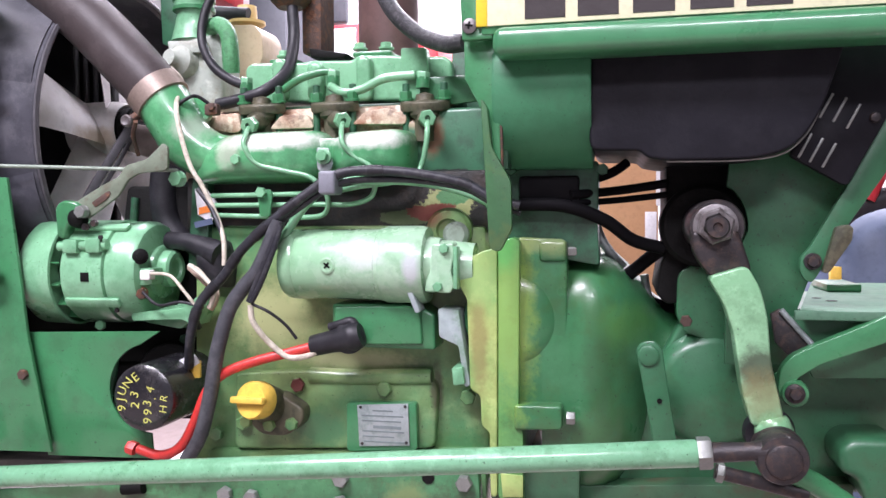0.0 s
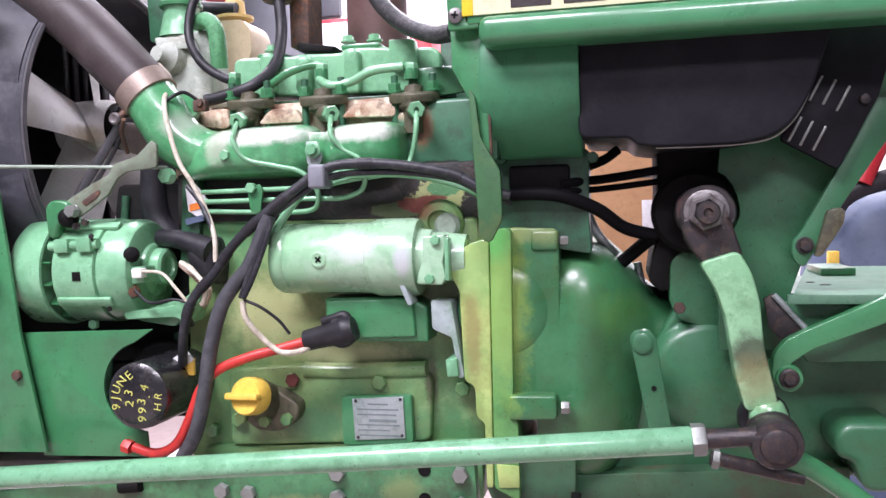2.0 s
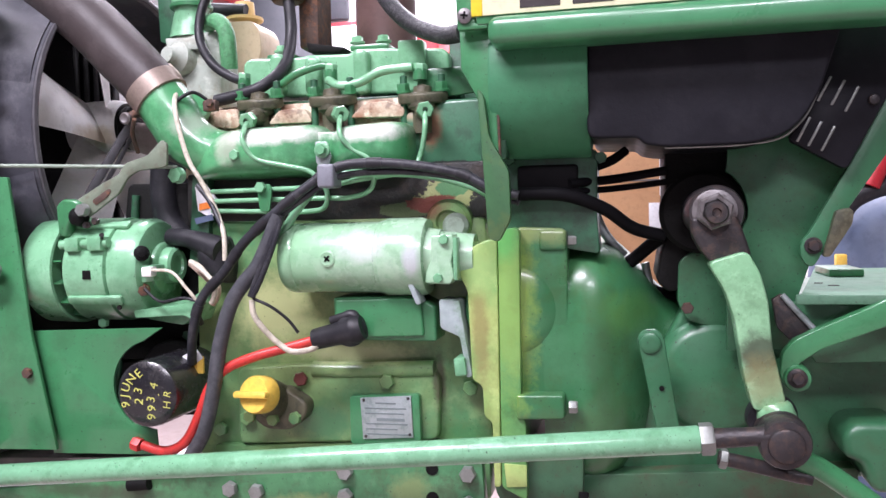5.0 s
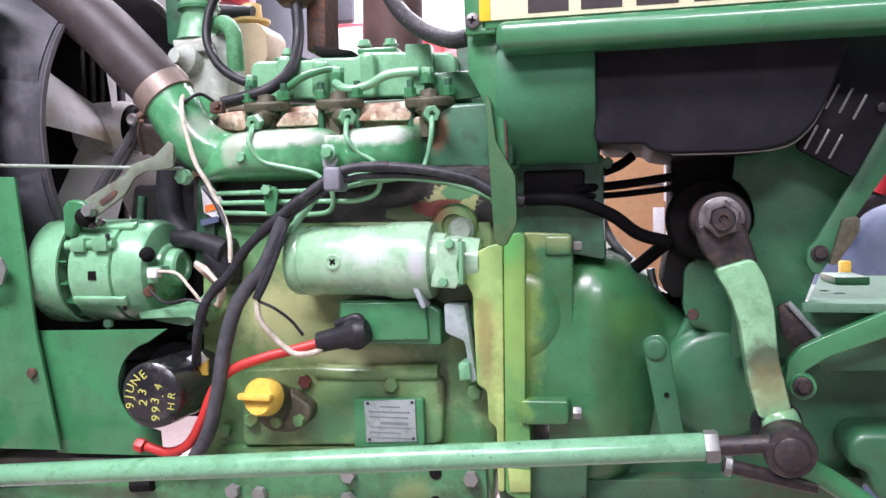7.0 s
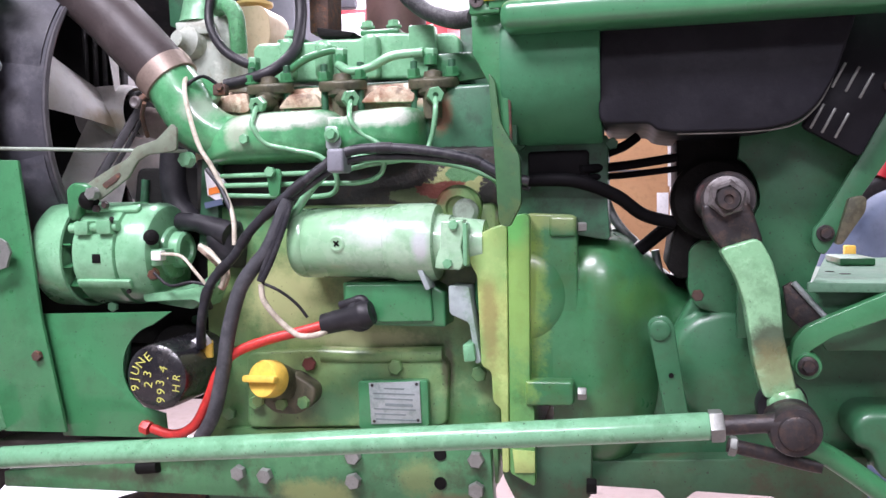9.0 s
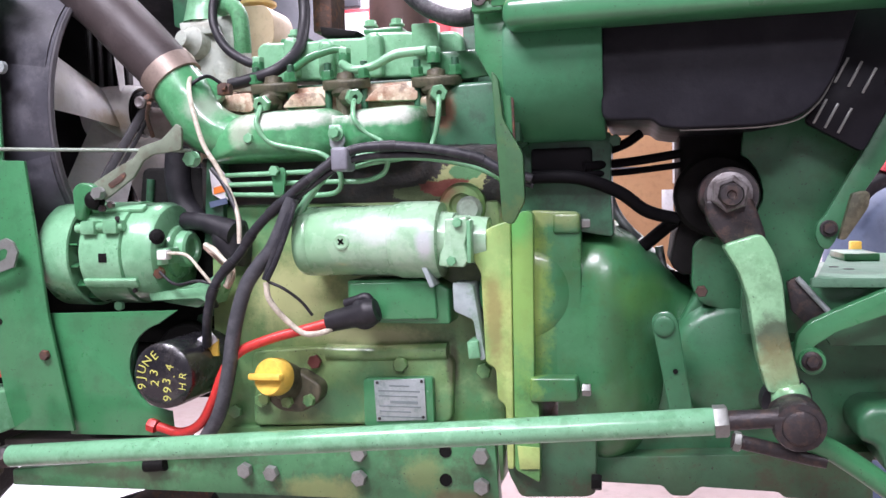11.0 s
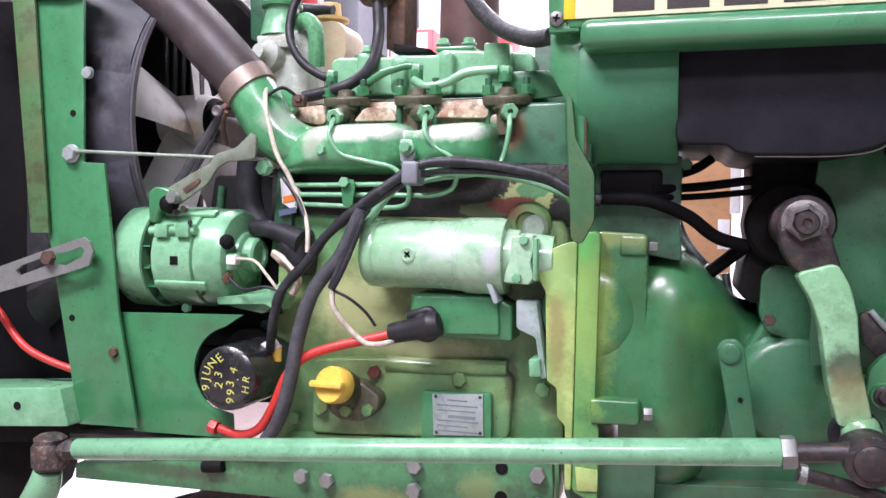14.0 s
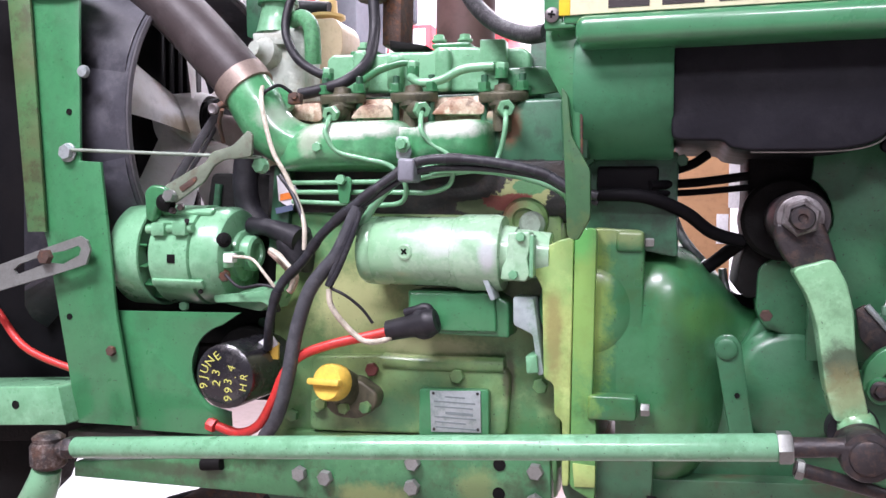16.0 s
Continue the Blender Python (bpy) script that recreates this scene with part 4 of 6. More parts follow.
arm = thing("pitman_arm", "worn green curved steering arm with rusty hub", "steering arm")
part("hub", lathe((0.1226, 0.85, 0.88), FRONT, [(-0.09, 0.03), (0.0, 0.03), (0.006, 0.028), (0.006, 0)], 36), DARKSTEEL, arm)
part("washer", lathe((0.1207, 0.843, 0.8813), FRONT, [(0, 0.0235), (0.003, 0.0235), (0.004, 0.0215), (0.004, 0)], 32), NUTGREY, arm)
part("hub_nut", hexagon((0.1202, 0.839, 0.8813), FRONT, 0.035, 0.012, 20, hole=0.014), NUTGREY, arm)
part("shaft_end", lathe((0.1207, 0.832, 0.8802), FRONT, [(0, 0.0125), (0.012, 0.0125), (0.014, 0.011), (0.014, 0.005), (0.011, 0.004), (0.011, 0)], 24), DARKSTEEL, arm)
part("neck", plate(rounded([(0.0951, 0.8753), (0.1435, 0.8781), (0.1535, 0.8478), (0.1582, 0.8326), (0.1188, 0.8232), (0.1059, 0.8384), (0.0976, 0.8538)], 0.006), 0.838, 0.032, 0.006, 3), DARKSTEEL, arm, "rusty bare upper arm")
bm = plate(rounded([(0.1115, 0.8272), (0.1514, 0.8395), (0.1645, 0.8157), (0.172, 0.786), (0.1757, 0.7382), (0.1896, 0.6757), (0.157, 0.6682), (0.1466, 0.7071), (0.1382, 0.7673), (0.1289, 0.7972)], 0.008), 0.826, 0.036, 0.013, 5)
part("blade", bm, ARMPAINT, arm)
part("collar", lathe((0.1764, 0.838, 0.6762), Vector((0.1829, 0.835, 0.6518)) - Vector((0.1764, 0.838, 0.6762)), [(0, 0.016), (0.004, 0.0185), (0.016, 0.0205), (0.02, 0.019)], 28), ARMPAINT, arm)
part("eye", lathe((0.1818, 0.835, 0.6469), FRONT, [(-0.02, 0.024), (0.025, 0.026), (0.03, 0.024), (0.03, 0)], 32), DARKSTEEL, arm)

# ---- drag link ----
link = thing("drag_link", "long pale green steering link with dark ball ends", "steering link")
L0, L1 = Vector((-0.7601, 0.79, 0.5694)), Vector((0.0988, 0.79, 0.6476))
dv = (L1 - L0).normalized()
ln_ = (L1 - L0).length
part("rod", lathe(L0, dv, [(0, 0.0125), (0.002, 0.0138), (ln_ - 0.002, 0.0142), (ln_, 0.013)], 32), RODPAINT, link)
part("lock_nut", hexagon(L1, dv, 0.03, 0.014, 0), STEEL, link)
part("threaded_end", lathe(L1 + dv * 0.012, dv, [(0, 0.0105), (0.04, 0.0095), (0.058, 0.012)], 20), DARKSTEEL, link)
ball = Vector((0.1803, 0.79, 0.6467))
part("ball_joint", lathe(ball + Vector((0, 0.03, 0)), FRONT, [(-0.01, 0.018), (0.005, 0.025), (0.034, 0.026), (0.04, 0.024), (0.041, 0.018), (0.044, 0.017), (0.046, 0.013), (0.046, 0)], 36), DARKSTEEL, link)
part("dust_boot", lathe(ball + Vector((-0.004, 0.045, 0.012)), (0, 1, 0.2), [(0, 0.025), (0.01, 0.027), (0.02, 0.022), (0.03, 0.018)], 28), RUBBER, link)
part("front_nut", hexagon(L0 - dv * 0.012, dv, 0.026, 0.012, 0), DARKSTEEL, link)
fb = Vector((-0.8027, 0.79, 0.5628))
part("front_thread", lathe(fb, dv, [(0, 0.012), (0.04, 0.012)], 20), BALLBOOT, link)
part("front_ball", lathe(fb + Vector((0, 0, -0.025)), (0, 0, 1), [(0, 0.017), (0.006, 0.023), (0.03, 0.024), (0.036, 0.02), (0.042, 0.021), (0.047, 0.014), (0.047, 0)], 32), BALLBOOT, link, "crusted rusty ball joint")
farm = thing("front_steering_arm", "pale green forged steering arm under ball joint", "steering arm")
part("forging", tube([(-0.8057, 0.79, 0.5377), (-0.8209, 0.795, 0.5045), (-0.8729, 0.82, 0.4482), (-0.9645, 0.86, 0.3743)], [0.018, 0.022, 0.024, 0.024], 20), GREEN_PALE, farm)

# ---- side rail ----
rail = thing("side_rail", "green steel front side rail with zinc bolts", "frame rail")
part("web", plate([(-0.862, 0.5085), (-0.1519, 0.5925), (-0.1464, 0.5019), (-0.3191, 0.4977), (-0.6086, 0.4923), (-0.862, 0.486)], 0.905, 0.02, 0.002), RAIL, rail)
part("top_flange", plate([(-0.86, 0.558), (-0.5857, 0.571), (-0.586, 0.5615), (-0.86, 0.548)], 0.89, 0.05, 0.002), DUSTFLANGE, rail, "dusty grey brown top flange")
for p in ((-0.4896, 0.903, 0.5295), (-0.3284, 0.903, 0.5598), (-0.168, 0.903, 0.5641), (-0.1681, 0.903, 0.526), (-0.4516, 0.903, 0.5276), (-0.3289, 0.903, 0.5276)):
    bolt(p, rail, STEEL, 0.0185, 0.009, 0.0)
dark_hole((-0.2148, 0.9045, 0.5299), rail, 0.008)
dark_hole((-0.2145, 0.9045, 0.567), rail, 0.008)
part("lug", tube([(-0.6398, 0.9, 0.5277), (-0.6087, 0.9, 0.5314)], 0.009, 14), GREASE_SHADE, rail)

# ---- front post and panels ----
post = thing("front_post", "green sheet steel front post with rusty bolt", "post")
part("post_sheet", plate([(-0.9142, 1.254), (-0.8224, 1.247), (-0.8205, 0.9522), (-0.7859, 0.9505), (-0.7595, 0.7359), (-0.7277, 0.5807), (-0.826, 0.5781), (-0.8776, 0.8363), (-0.8838, 0.8525)], 0.87, 0.006, 0.0012), GREEN, post)
bm = plate([(-0.9451, 1.253), (-0.9048, 1.25), (-0.8726, 0.8511), (-0.9045, 0.8504)], 0.862, 0.005, 0.001)
part("bent_flange", bm, FLANGE, post, "bent rust streaked edge")
part("rod_bolt", hexagon((-0.8384, 0.868, 0.9642), FRONT, 0.02, 0.009, 20, 0.0135), ALLOY, post)
bolt((-0.7654, 0.869, 0.6854), post, RUSTY, 0.013, 0.006, 0.0)
part("rubber_stop", lathe((-0.8136, 0.872, 1.078), FRONT, [(0, 0.009), (0.006, 0.008), (0.007, 0)], 16), ALLOY, post)
for p in ((-0.8383, 0.87, 0.7302), (-0.8381, 0.87, 1.022)):
    dark_hole(p, post, 0.0045)
panel = thing("lower_side_panel", "green sheet steel side panel with round cutout", "side panel")
fc = (-0.5862, 0.885, 0.6677)
cut = arc(fc[0], fc[2], 0.061, 104, 238, 24)
pts = [(-0.7793, 0.7399), (-0.572, 0.7455)]
pend = [(-0.5864, 0.609), (-0.5838, 0.5758), (-0.7443, 0.5715)]
part("panel_sheet", plate(pts + cut + pend, 0.885, 0.004, 0.0008), GREEN, panel)
bolt((-0.7563, 0.884, 0.5875), panel, DARKSTEEL, 0.009, 0.004)
slot = thing("slotted_bracket", "zinc plated slotted strap with rusty bolt", "bracket")
edge = [(-0.7863, 0.8272), (-0.7935, 0.8073), (-0.8315, 0.7956), (-0.9502, 0.7633), (-1.0123, 0.7472), (-1.0129, 0.783), (-0.9508, 0.8002), (-0.8612, 0.829), (-0.8036, 0.8464), (-0.7921, 0.8404)]
slit = [(-0.8014, 0.8291), (-0.8072, 0.8329), (-0.8301, 0.8251), (-0.8562, 0.8211), (-0.9083, 0.8041), (-0.9183, 0.7964), (-0.9121, 0.7893), (-0.856, 0.8083), (-0.8336, 0.8059), (-0.8051, 0.8195)]
part("strap", plate(edge + edge[:1] + slit + slit[:1], 0.85, 0.004, 0), STEEL, slot)
bolt((-0.8581, 0.849, 0.8163), slot, RUSTY, 0.019, 0.009, 0.0)
beam = thing("front_beam", "green channel beam with dark hole", "beam")
part("channel", plate(rounded([(-1.086, 0.6152), (-0.8377, 0.6343), (-0.8222, 0.5807), (-1.085, 0.5586)], 0.004), 0.845, 0.08, 0.006, 3), GREEN_PALE, beam)
dark_hole((-0.9104, 0.845, 0.603), beam, 0.006)
tagged(part("red_battery_cable", tube([(-1.099, 0.93, 0.8023), (-0.9946, 0.9, 0.7248), (-0.9318, 0.885, 0.679), (-0.8601, 0.89, 0.6529), (-0.81, 0.9, 0.645), (-0.76, 0.93, 0.64)], 0.0056), RED), "red battery cable beside front post", "cable", "cables")
throttle = thing("stay_rod", "thin painted steel stay rod above alternator", "rod")
part("rod", tube([(-0.8332, 0.862, 0.9676), (-0.5637, 0.925, 0.9587)], 0.0026, 10), CASTGREY, throttle)

# ---- alternator ----
alt = thing("alternator", "pale green alternator with fan pulley and terminals", "alternator")
ay = 0.955
ac = (-0.6726, 0.955, 0.8199)
a0, a1, a2, a3, a4, a5 = (-0.7892, 0.9, 0.8226)[0], (-0.7339, 0.882, 0.8241)[0], (-0.7156, 0.882, 0.8243)[0], (-0.6531, 0.882, 0.8247)[0], (-0.6081, 0.885, 0.8248)[0], (-0.5976, 0.9, 0.8239)[0]
ar = 0.0724
fan_ring = part("pulley_fan", lathe((a0, ay, ac[2]), (1, 0, 0), [(0, 0), (0, ar * 0.86), (0.004, ar * 0.97), (0.01, ar * 1.03), (a1 - a0, ar * 1.05), (a1 - a0 + 0.001, ar * 1.0), (a1 - a0 - 0.004, ar * 0.95), (a1 - a0 - 0.004, 0)], 56), GREEN_PALE, alt)
# Black core that paints the shade of the open fan gap.
part("fan_gap", lathe((a1, ay, ac[2]), (1, 0, 0), [(0, ar * 0.72), (a2 - a1, ar * 0.72)], 40), GREASE_SHADE, alt, "black core with the fan gap's shade in its colour")
part("front_frame", lathe((a2 - 0.003, ay, ac[2]), (1, 0, 0), [(0, ar * 0.7), (0, ar * 0.97), (0.003, ar), (a3 - a2, ar), (a3 - a2 + 0.001, ar * 0.98)], 56), GREEN_PALE, alt)
rear_frame = part("rear_frame", lathe((a3, ay, ac[2]), (1, 0, 0), [(0, ar * 0.95), (0.001, ar * 0.97), (a4 - a3 - 0.012, ar * 0.97), (a4 - a3 - 0.003, ar * 0.9), (a4 - a3, ar * 0.78), (a4 - a3 + 0.001, ar * 0.4), (a4 - a3 + 0.001, 0)], 56), GREEN_PALE, alt)
for k in range(14):
    m = Matrix.Translation((a1 + 0.004, ay, ac[2])) @ Matrix.Rotation(math.tau * k / 14, 4, "X")
    bm = box(-0.006, 0.008, -0.001, 0.001, ar * 0.7, ar * 0.96, 0)
    bmesh.ops.transform(bm, matrix=m, verts=bm.verts[:])
    part("fan_vane", bm, GREEN, fan_ring)
for k in range(4):
    m = Matrix.Translation((0, ay, ac[2])) @ Matrix.Rotation(math.tau * (k + 0.35) / 4, 4, "X")
    bm = box(a2, a3 + 0.02, -0.007, 0.007, ar * 0.96, ar * 1.06, 0.003)
    bmesh.ops.transform(bm, matrix=m, verts=bm.verts[:])
    part("frame_rib", bm, GREEN_PALE, alt)
part("rear_step", lathe((a4 - 0.001, ay, ac[2]), (1, 0, 0), [(0, ar * 0.52), (0.006, ar * 0.5), (0.008, ar * 0.46), (0.008, 0)], 36), GREEN_PALE, alt)
part("bearing_cap", lathe((a4, ay, ac[2] + 0.004), (1, 0, 0), [(0, ar * 0.36), (0.02, ar * 0.35), (0.023, ar * 0.3), (0.023, ar * 0.2), (0.019, ar * 0.18), (0.019, 0)], 36), GREEN_PALE, alt)
part("through_bolt", tube([(-0.7225, 0.89, 0.8567), (-0.6493, 0.89, 0.859)], 0.0065, 12), GREEN_PALE, alt)
for p in ((-0.7014, 0.885, 0.8569), (-0.6671, 0.885, 0.8577)):
    part("ear", box(p[0] - 0.01, p[0] + 0.012, 0.88, 0.91, p[2] - 0.009, p[2] + 0.01, 0.003), GREEN_PALE, alt)
part("top_lug", plate(rounded([(-0.7305, 0.9112), (-0.7188, 0.9203), (-0.6962, 0.917), (-0.6878, 0.9031), (-0.6986, 0.8909), (-0.7109, 0.8864), (-0.7168, 0.8656), (-0.7281, 0.8695)], 0.007), 0.892, 0.02, 0.004, 3), GREEN, alt)
part("pivot_bolt", hexagon((-0.687, 0.894, 0.9038), FRONT, 0.016, 0.01, 10, 0.009), STEEL, alt)
part("vent_slot", box((-0.6862, 0.888, 1.185)[0], (-0.6735, 0.888, 1.184)[0], ay - ar - 0.0006, ay - ar + 0.006, (-0.6902, 0.888, 0.8103)[2], (-0.6899, 0.888, 0.8225)[2], 0.0005), GREASE_SHADE, alt)
part("terminal_stud", lathe((-0.621, 0.92, 0.841), (0.5, -0.8, 0.1), [(-0.01, 0.009), (0.012, 0.009), (0.014, 0)], 16), GREASE_SHADE, alt)
part("terminal_block", box((-0.6277, 0.91, 1.187)[0], (-0.5941, 0.91, 1.185)[0], 0.9, 0.93, (-0.6213, 0.91, 0.8078)[2], (-0.6209, 0.91, 0.827)[2], 0.003), GREEN_PALE, alt)
part("connector", box((-0.6028, 0.9, 1.183)[0], (-0.5879, 0.9, 1.182)[0], 0.89, 0.905, (-0.6063, 0.9, 0.8125)[2], (-0.606, 0.9, 0.8254)[2], 0.002), CREAM, alt, "cream wire connector")
part("lower_foot", plate(rounded([(-0.6266, 0.7631), (-0.5576, 0.7798), (-0.5411, 0.7608), (-0.5626, 0.7434), (-0.6182, 0.7515)], 0.006), 0.925, 0.03, 0.004), GREEN_PALE, alt)
for p in ((-0.6083, 0.905, 0.7931), (-0.6886, 0.93, 0.7461)):
    bolt(p, alt, GREEN_PALE, 0.013, 0.006)
part("terminal_post", lathe((-0.6105, 0.905, 0.8428), (0.55, -0.8, 0.1), [(-0.012, 0.0095), (0.0, 0.0105), (0.002, 0.009), (0.004, 0.0105), (0.009, 0.0105), (0.011, 0.005), (0.016, 0.005), (0.017, 0)], 20), GREASE_SHADE, alt, "black insulated terminal")
part("terminal_pad", plate(rounded([(-0.6206, 0.8269), (-0.5921, 0.8278), (-0.5908, 0.8059), (-0.6183, 0.8033)], 0.002), 0.9, 0.03, 0.002), GREEN_PALE, alt)
part("rusty_nut", hexagon((-0.6096, 0.905, 0.7939), (0.5, -0.85, -0.1), 0.013, 0.009, 10, 0.009), RUSTY, alt)
part("rear_bridge", plate(rounded([(-0.6293, 0.7658), (-0.553, 0.774), (-0.529, 0.7906), (-0.5227, 0.7753), (-0.5351, 0.7483), (-0.5527, 0.7584), (-0.6273, 0.7547)], 0.004), 0.91, 0.04, 0.004, 3), GREEN_PALE, alt)
for p in [(-0.6832, 0.897, 0.8825), (-0.6572, 0.886, 0.8654), (-0.6541, 0.884, 0.8694), (-0.643, 0.9, 0.7707)]:
    bolt(p, alt, DARKSTEEL, 0.006, 0.003)
adj = thing("adjuster_arm", "worn green slotted alternator adjusting arm", "bracket")
part("strap", plate(rounded([(-0.7118, 0.9078), (-0.7026, 0.9183), (-0.6615, 0.94), (-0.6381, 0.9503), (-0.6267, 0.9652), (-0.5949, 0.9736), (-0.5793, 0.9867), (-0.5716, 0.9944), (-0.5637, 0.9881), (-0.5649, 0.9587), (-0.577, 0.9564), (-0.6078, 0.9542), (-0.6237, 0.9456), (-0.6386, 0.9243), (-0.6691, 0.9042), (-0.6891, 0.892), (-0.7078, 0.8934)], 0.004), 0.9, 0.006, 0.0018), surface("dirty_grey_green_strap", (0.17, 0.21, 0.15), (0.1, 0.13, 0.09), 0.45, scale=16, dirt=(0.1, 0.06, 0.04), dirt_amount=0.4, wear=0.3), adj)
part("slot", plate(rounded([(-0.6785, 0.9161), (-0.6514, 0.9321), (-0.6486, 0.9282), (-0.6548, 0.9202), (-0.6729, 0.9097)], 0.003), 0.8985, 0.002, 0.0004), RUSTY, adj, "rusty slot")
part("grease_blob", lathe((-0.6989, 0.894, 0.8949), FRONT, [(-0.008, 0.014), (0.002, 0.012), (0.006, 0.007), (0.007, 0)], 20), GREASE_SHADE, adj, "black grease at the pivot")
for p in [(-0.6871, 0.9, 0.8832), (-0.6734, 0.9, 0.8882)]:
    bolt(p, adj, DARKSTEEL, 0.009, 0.006)

# Dark backing: the shade behind alternator and filter is put into its black.
tim = thing("timing_cover", "timing cover blackened as shaded backing behind alternator", "timing cover")
part("cover", plate(rounded([(-0.6904, 0.9421), (-0.5808, 0.9404), (-0.5814, 0.6856), (-0.5375, 0.6376), (-0.5382, 0.6029), (-0.7319, 0.594), (-0.7185, 0.7492)], 0.01), 1.0, 0.25, 0.01), GREASE_SHADE, tim)
# Added black sheet for the shade below the alternator.
part("splash_plate", plate([(-0.885, 0.7645), (-0.5742, 0.7694), (-0.5758, 0.6875), (-0.848, 0.6792)], 0.99, 0.01, 0.001), GREASE_SHADE, tim)
part("rim", tube([(-0.6756, 0.998, 0.9252), (-0.6849, 0.998, 0.8421), (-0.703, 0.998, 0.7497), (-0.7248, 0.998, 0.6306)], 0.006, 10), GREEN_DARK, tim)
part("filter_seat", lathe((-0.605, 0.99, 0.6685), FRONT, [(-0.02, 0.05), (0.03, 0.048), (0.034, 0.045), (0.034, 0)], 36), GREASE_SHADE, tim)
for p in ((-0.5704, 0.985, 0.7334), (-0.5559, 0.98, 0.7465), (-0.5902, 0.985, 0.7207)):
    bolt(p, tim, GREEN_DARK, 0.014, 0.008)
# Black blocks added as the shaded space behind the post.
shade_fill = thing("battery", "black blocks standing for the dark space behind the front post", "battery")
part("case", plate([(-1.371, 1.237), (-0.8948, 1.209), (-0.8661, 0.7396), (-0.8327, 0.6026), (-1.363, 0.5599)], 0.96, 0.2, 0.006), PITBLACK, shade_fill)
part("tray", plate([(-1.35, 0.5677), (-0.835, 0.6087), (-0.8346, 0.5829), (-1.35, 0.5388)], 0.93, 0.26, 0.003), GREASE_SHADE, shade_fill)
# Black sheet in place of the shade above the rail.
part("support", plate([(-1.363, 0.5385), (-0.7767, 0.5883), (-0.7758, 0.5369), (-1.362, 0.48)], 0.955, 0.01, 0.001), GREASE_SHADE, shade_fill)
axle = thing("front_axle", "dark greasy front axle beam under the rail", "axle")
part("beam", tube([(-0.824, 1.1, 0.3473), (-0.7529, 1.1, 0.3683), (-0.6273, 1.1, 0.3793)], 0.05, 20), GREASE_SHADE, axle)
part("pivot", lathe((-0.6885, 1, 0.4149), FRONT, [(-0.2, 0.05), (0.05, 0.045), (0.06, 0.03), (0.06, 0)], 28), RUSTY, axle)
part("bolster", plate([(-1.2954, 0.5108), (-1.0206, 0.5195), (-1.0266, 0.4643), (-1.0489, 0.4051), (-1.1189, 0.3391), (-1.2928, 0.3167)], 1.0, 0.12, 0.008), GREASE_SHADE, axle)
sump = thing("oil_pan", "dark green oil pan under the engine", "oil pan")
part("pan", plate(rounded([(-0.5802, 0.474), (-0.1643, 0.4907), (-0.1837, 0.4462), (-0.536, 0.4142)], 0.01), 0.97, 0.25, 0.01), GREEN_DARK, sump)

# ---- oil filter ----
flt = thing("oil_filter", "black spin-on oil filter with yellow handwriting", "oil filter")
fo = Vector((-0.5746, 0.845, 0.6649))
can = part("can", lathe(fo, (0.02, 1, 0.0), [(0, 0), (0.0, 0.033), (0.0012, 0.037), (0.005, 0.0423), (0.012, 0.0435), (0.125, 0.0435)], 48), FILTER, flt)
part("label_patch", box((-0.5436, 0.92, 1.184)[0], (-0.5256, 0.92, 1.183)[0], 0.905, 0.91, (-0.5455, 0.92, 0.6813)[2], (-0.545, 0.92, 0.7044)[2], 0.001), YELLOW, flt, "yellow label corner")
part("label_white", plate([(-0.5557, 0.7037), (-0.5351, 0.7158), (-0.5245, 0.7025), (-0.5433, 0.6904)], 0.903, 0.003, 0.0004), PAPER, flt, "white label corner")


def writing(text, place, size, material, parent, spin=0.0, name="writing"):
    c = bpy.data.curves.new(name, "FONT")
    c.body, c.size, c.extrude, c.offset, c.align_x, c.align_y = text, size, 0.0003, -0.0001, "CENTER", "CENTER"
    tmp = bpy.data.objects.new(name, c)
    scene.collection.objects.link(tmp)
    me = bpy.data.meshes.new_from_object(tmp.evaluated_get(bpy.context.evaluated_depsgraph_get()))
    bpy.data.objects.remove(tmp)
    me.transform(Matrix.Translation(place) @ pose(0, 0, 0, 90, -spin, 0))
    me.materials.clear()
    me.materials.append(material)
    ob = new(name, me)
    ob.parent = parent
    return ob


for text, p, lean in (("9", (-0.6018, 0.8445, 0.6519), 92), ("J", (-0.6031, 0.8445, 0.6632), 84), ("U", (-0.6007, 0.8445, 0.674), 72), ("N", (-0.5928, 0.8445, 0.6847), 56), ("E", (-0.5821, 0.8445, 0.6919), 42), ("2", (-0.5828, 0.8445, 0.6565), 80), ("3", (-0.5833, 0.8445, 0.6703), 76), ("9", (-0.5655, 0.8445, 0.6371), 86), ("9", (-0.5648, 0.8445, 0.648), 82), ("3", (-0.5656, 0.8445, 0.6595), 80), (".", (-0.5591, 0.8445, 0.6665), 80), ("4", (-0.5608, 0.8445, 0.6772), 76), ("H", (-0.5433, 0.8445, 0.6531), 82), ("R", (-0.5422, 0.8445, 0.6669), 76)):
    writing(text, p, 0.0145 if text in "HR" else 0.0168, CHALK, can, lean)

# ---- fan, shroud, radiator ----
shr = thing("fan_shroud", "dusty black plastic radiator fan shroud", "fan shroud")
rx, ry, rz = -0.76, 1.14, 1.02
part("ring", lathe((rx - 0.16, ry, rz), (1, 0, 0), [(0, 0.236), (0, 0.243), (0.155, 0.245), (0.16, 0.241), (0.155, 0.236), (0, 0.236)], 72, caps=False), SHROUD, shr)
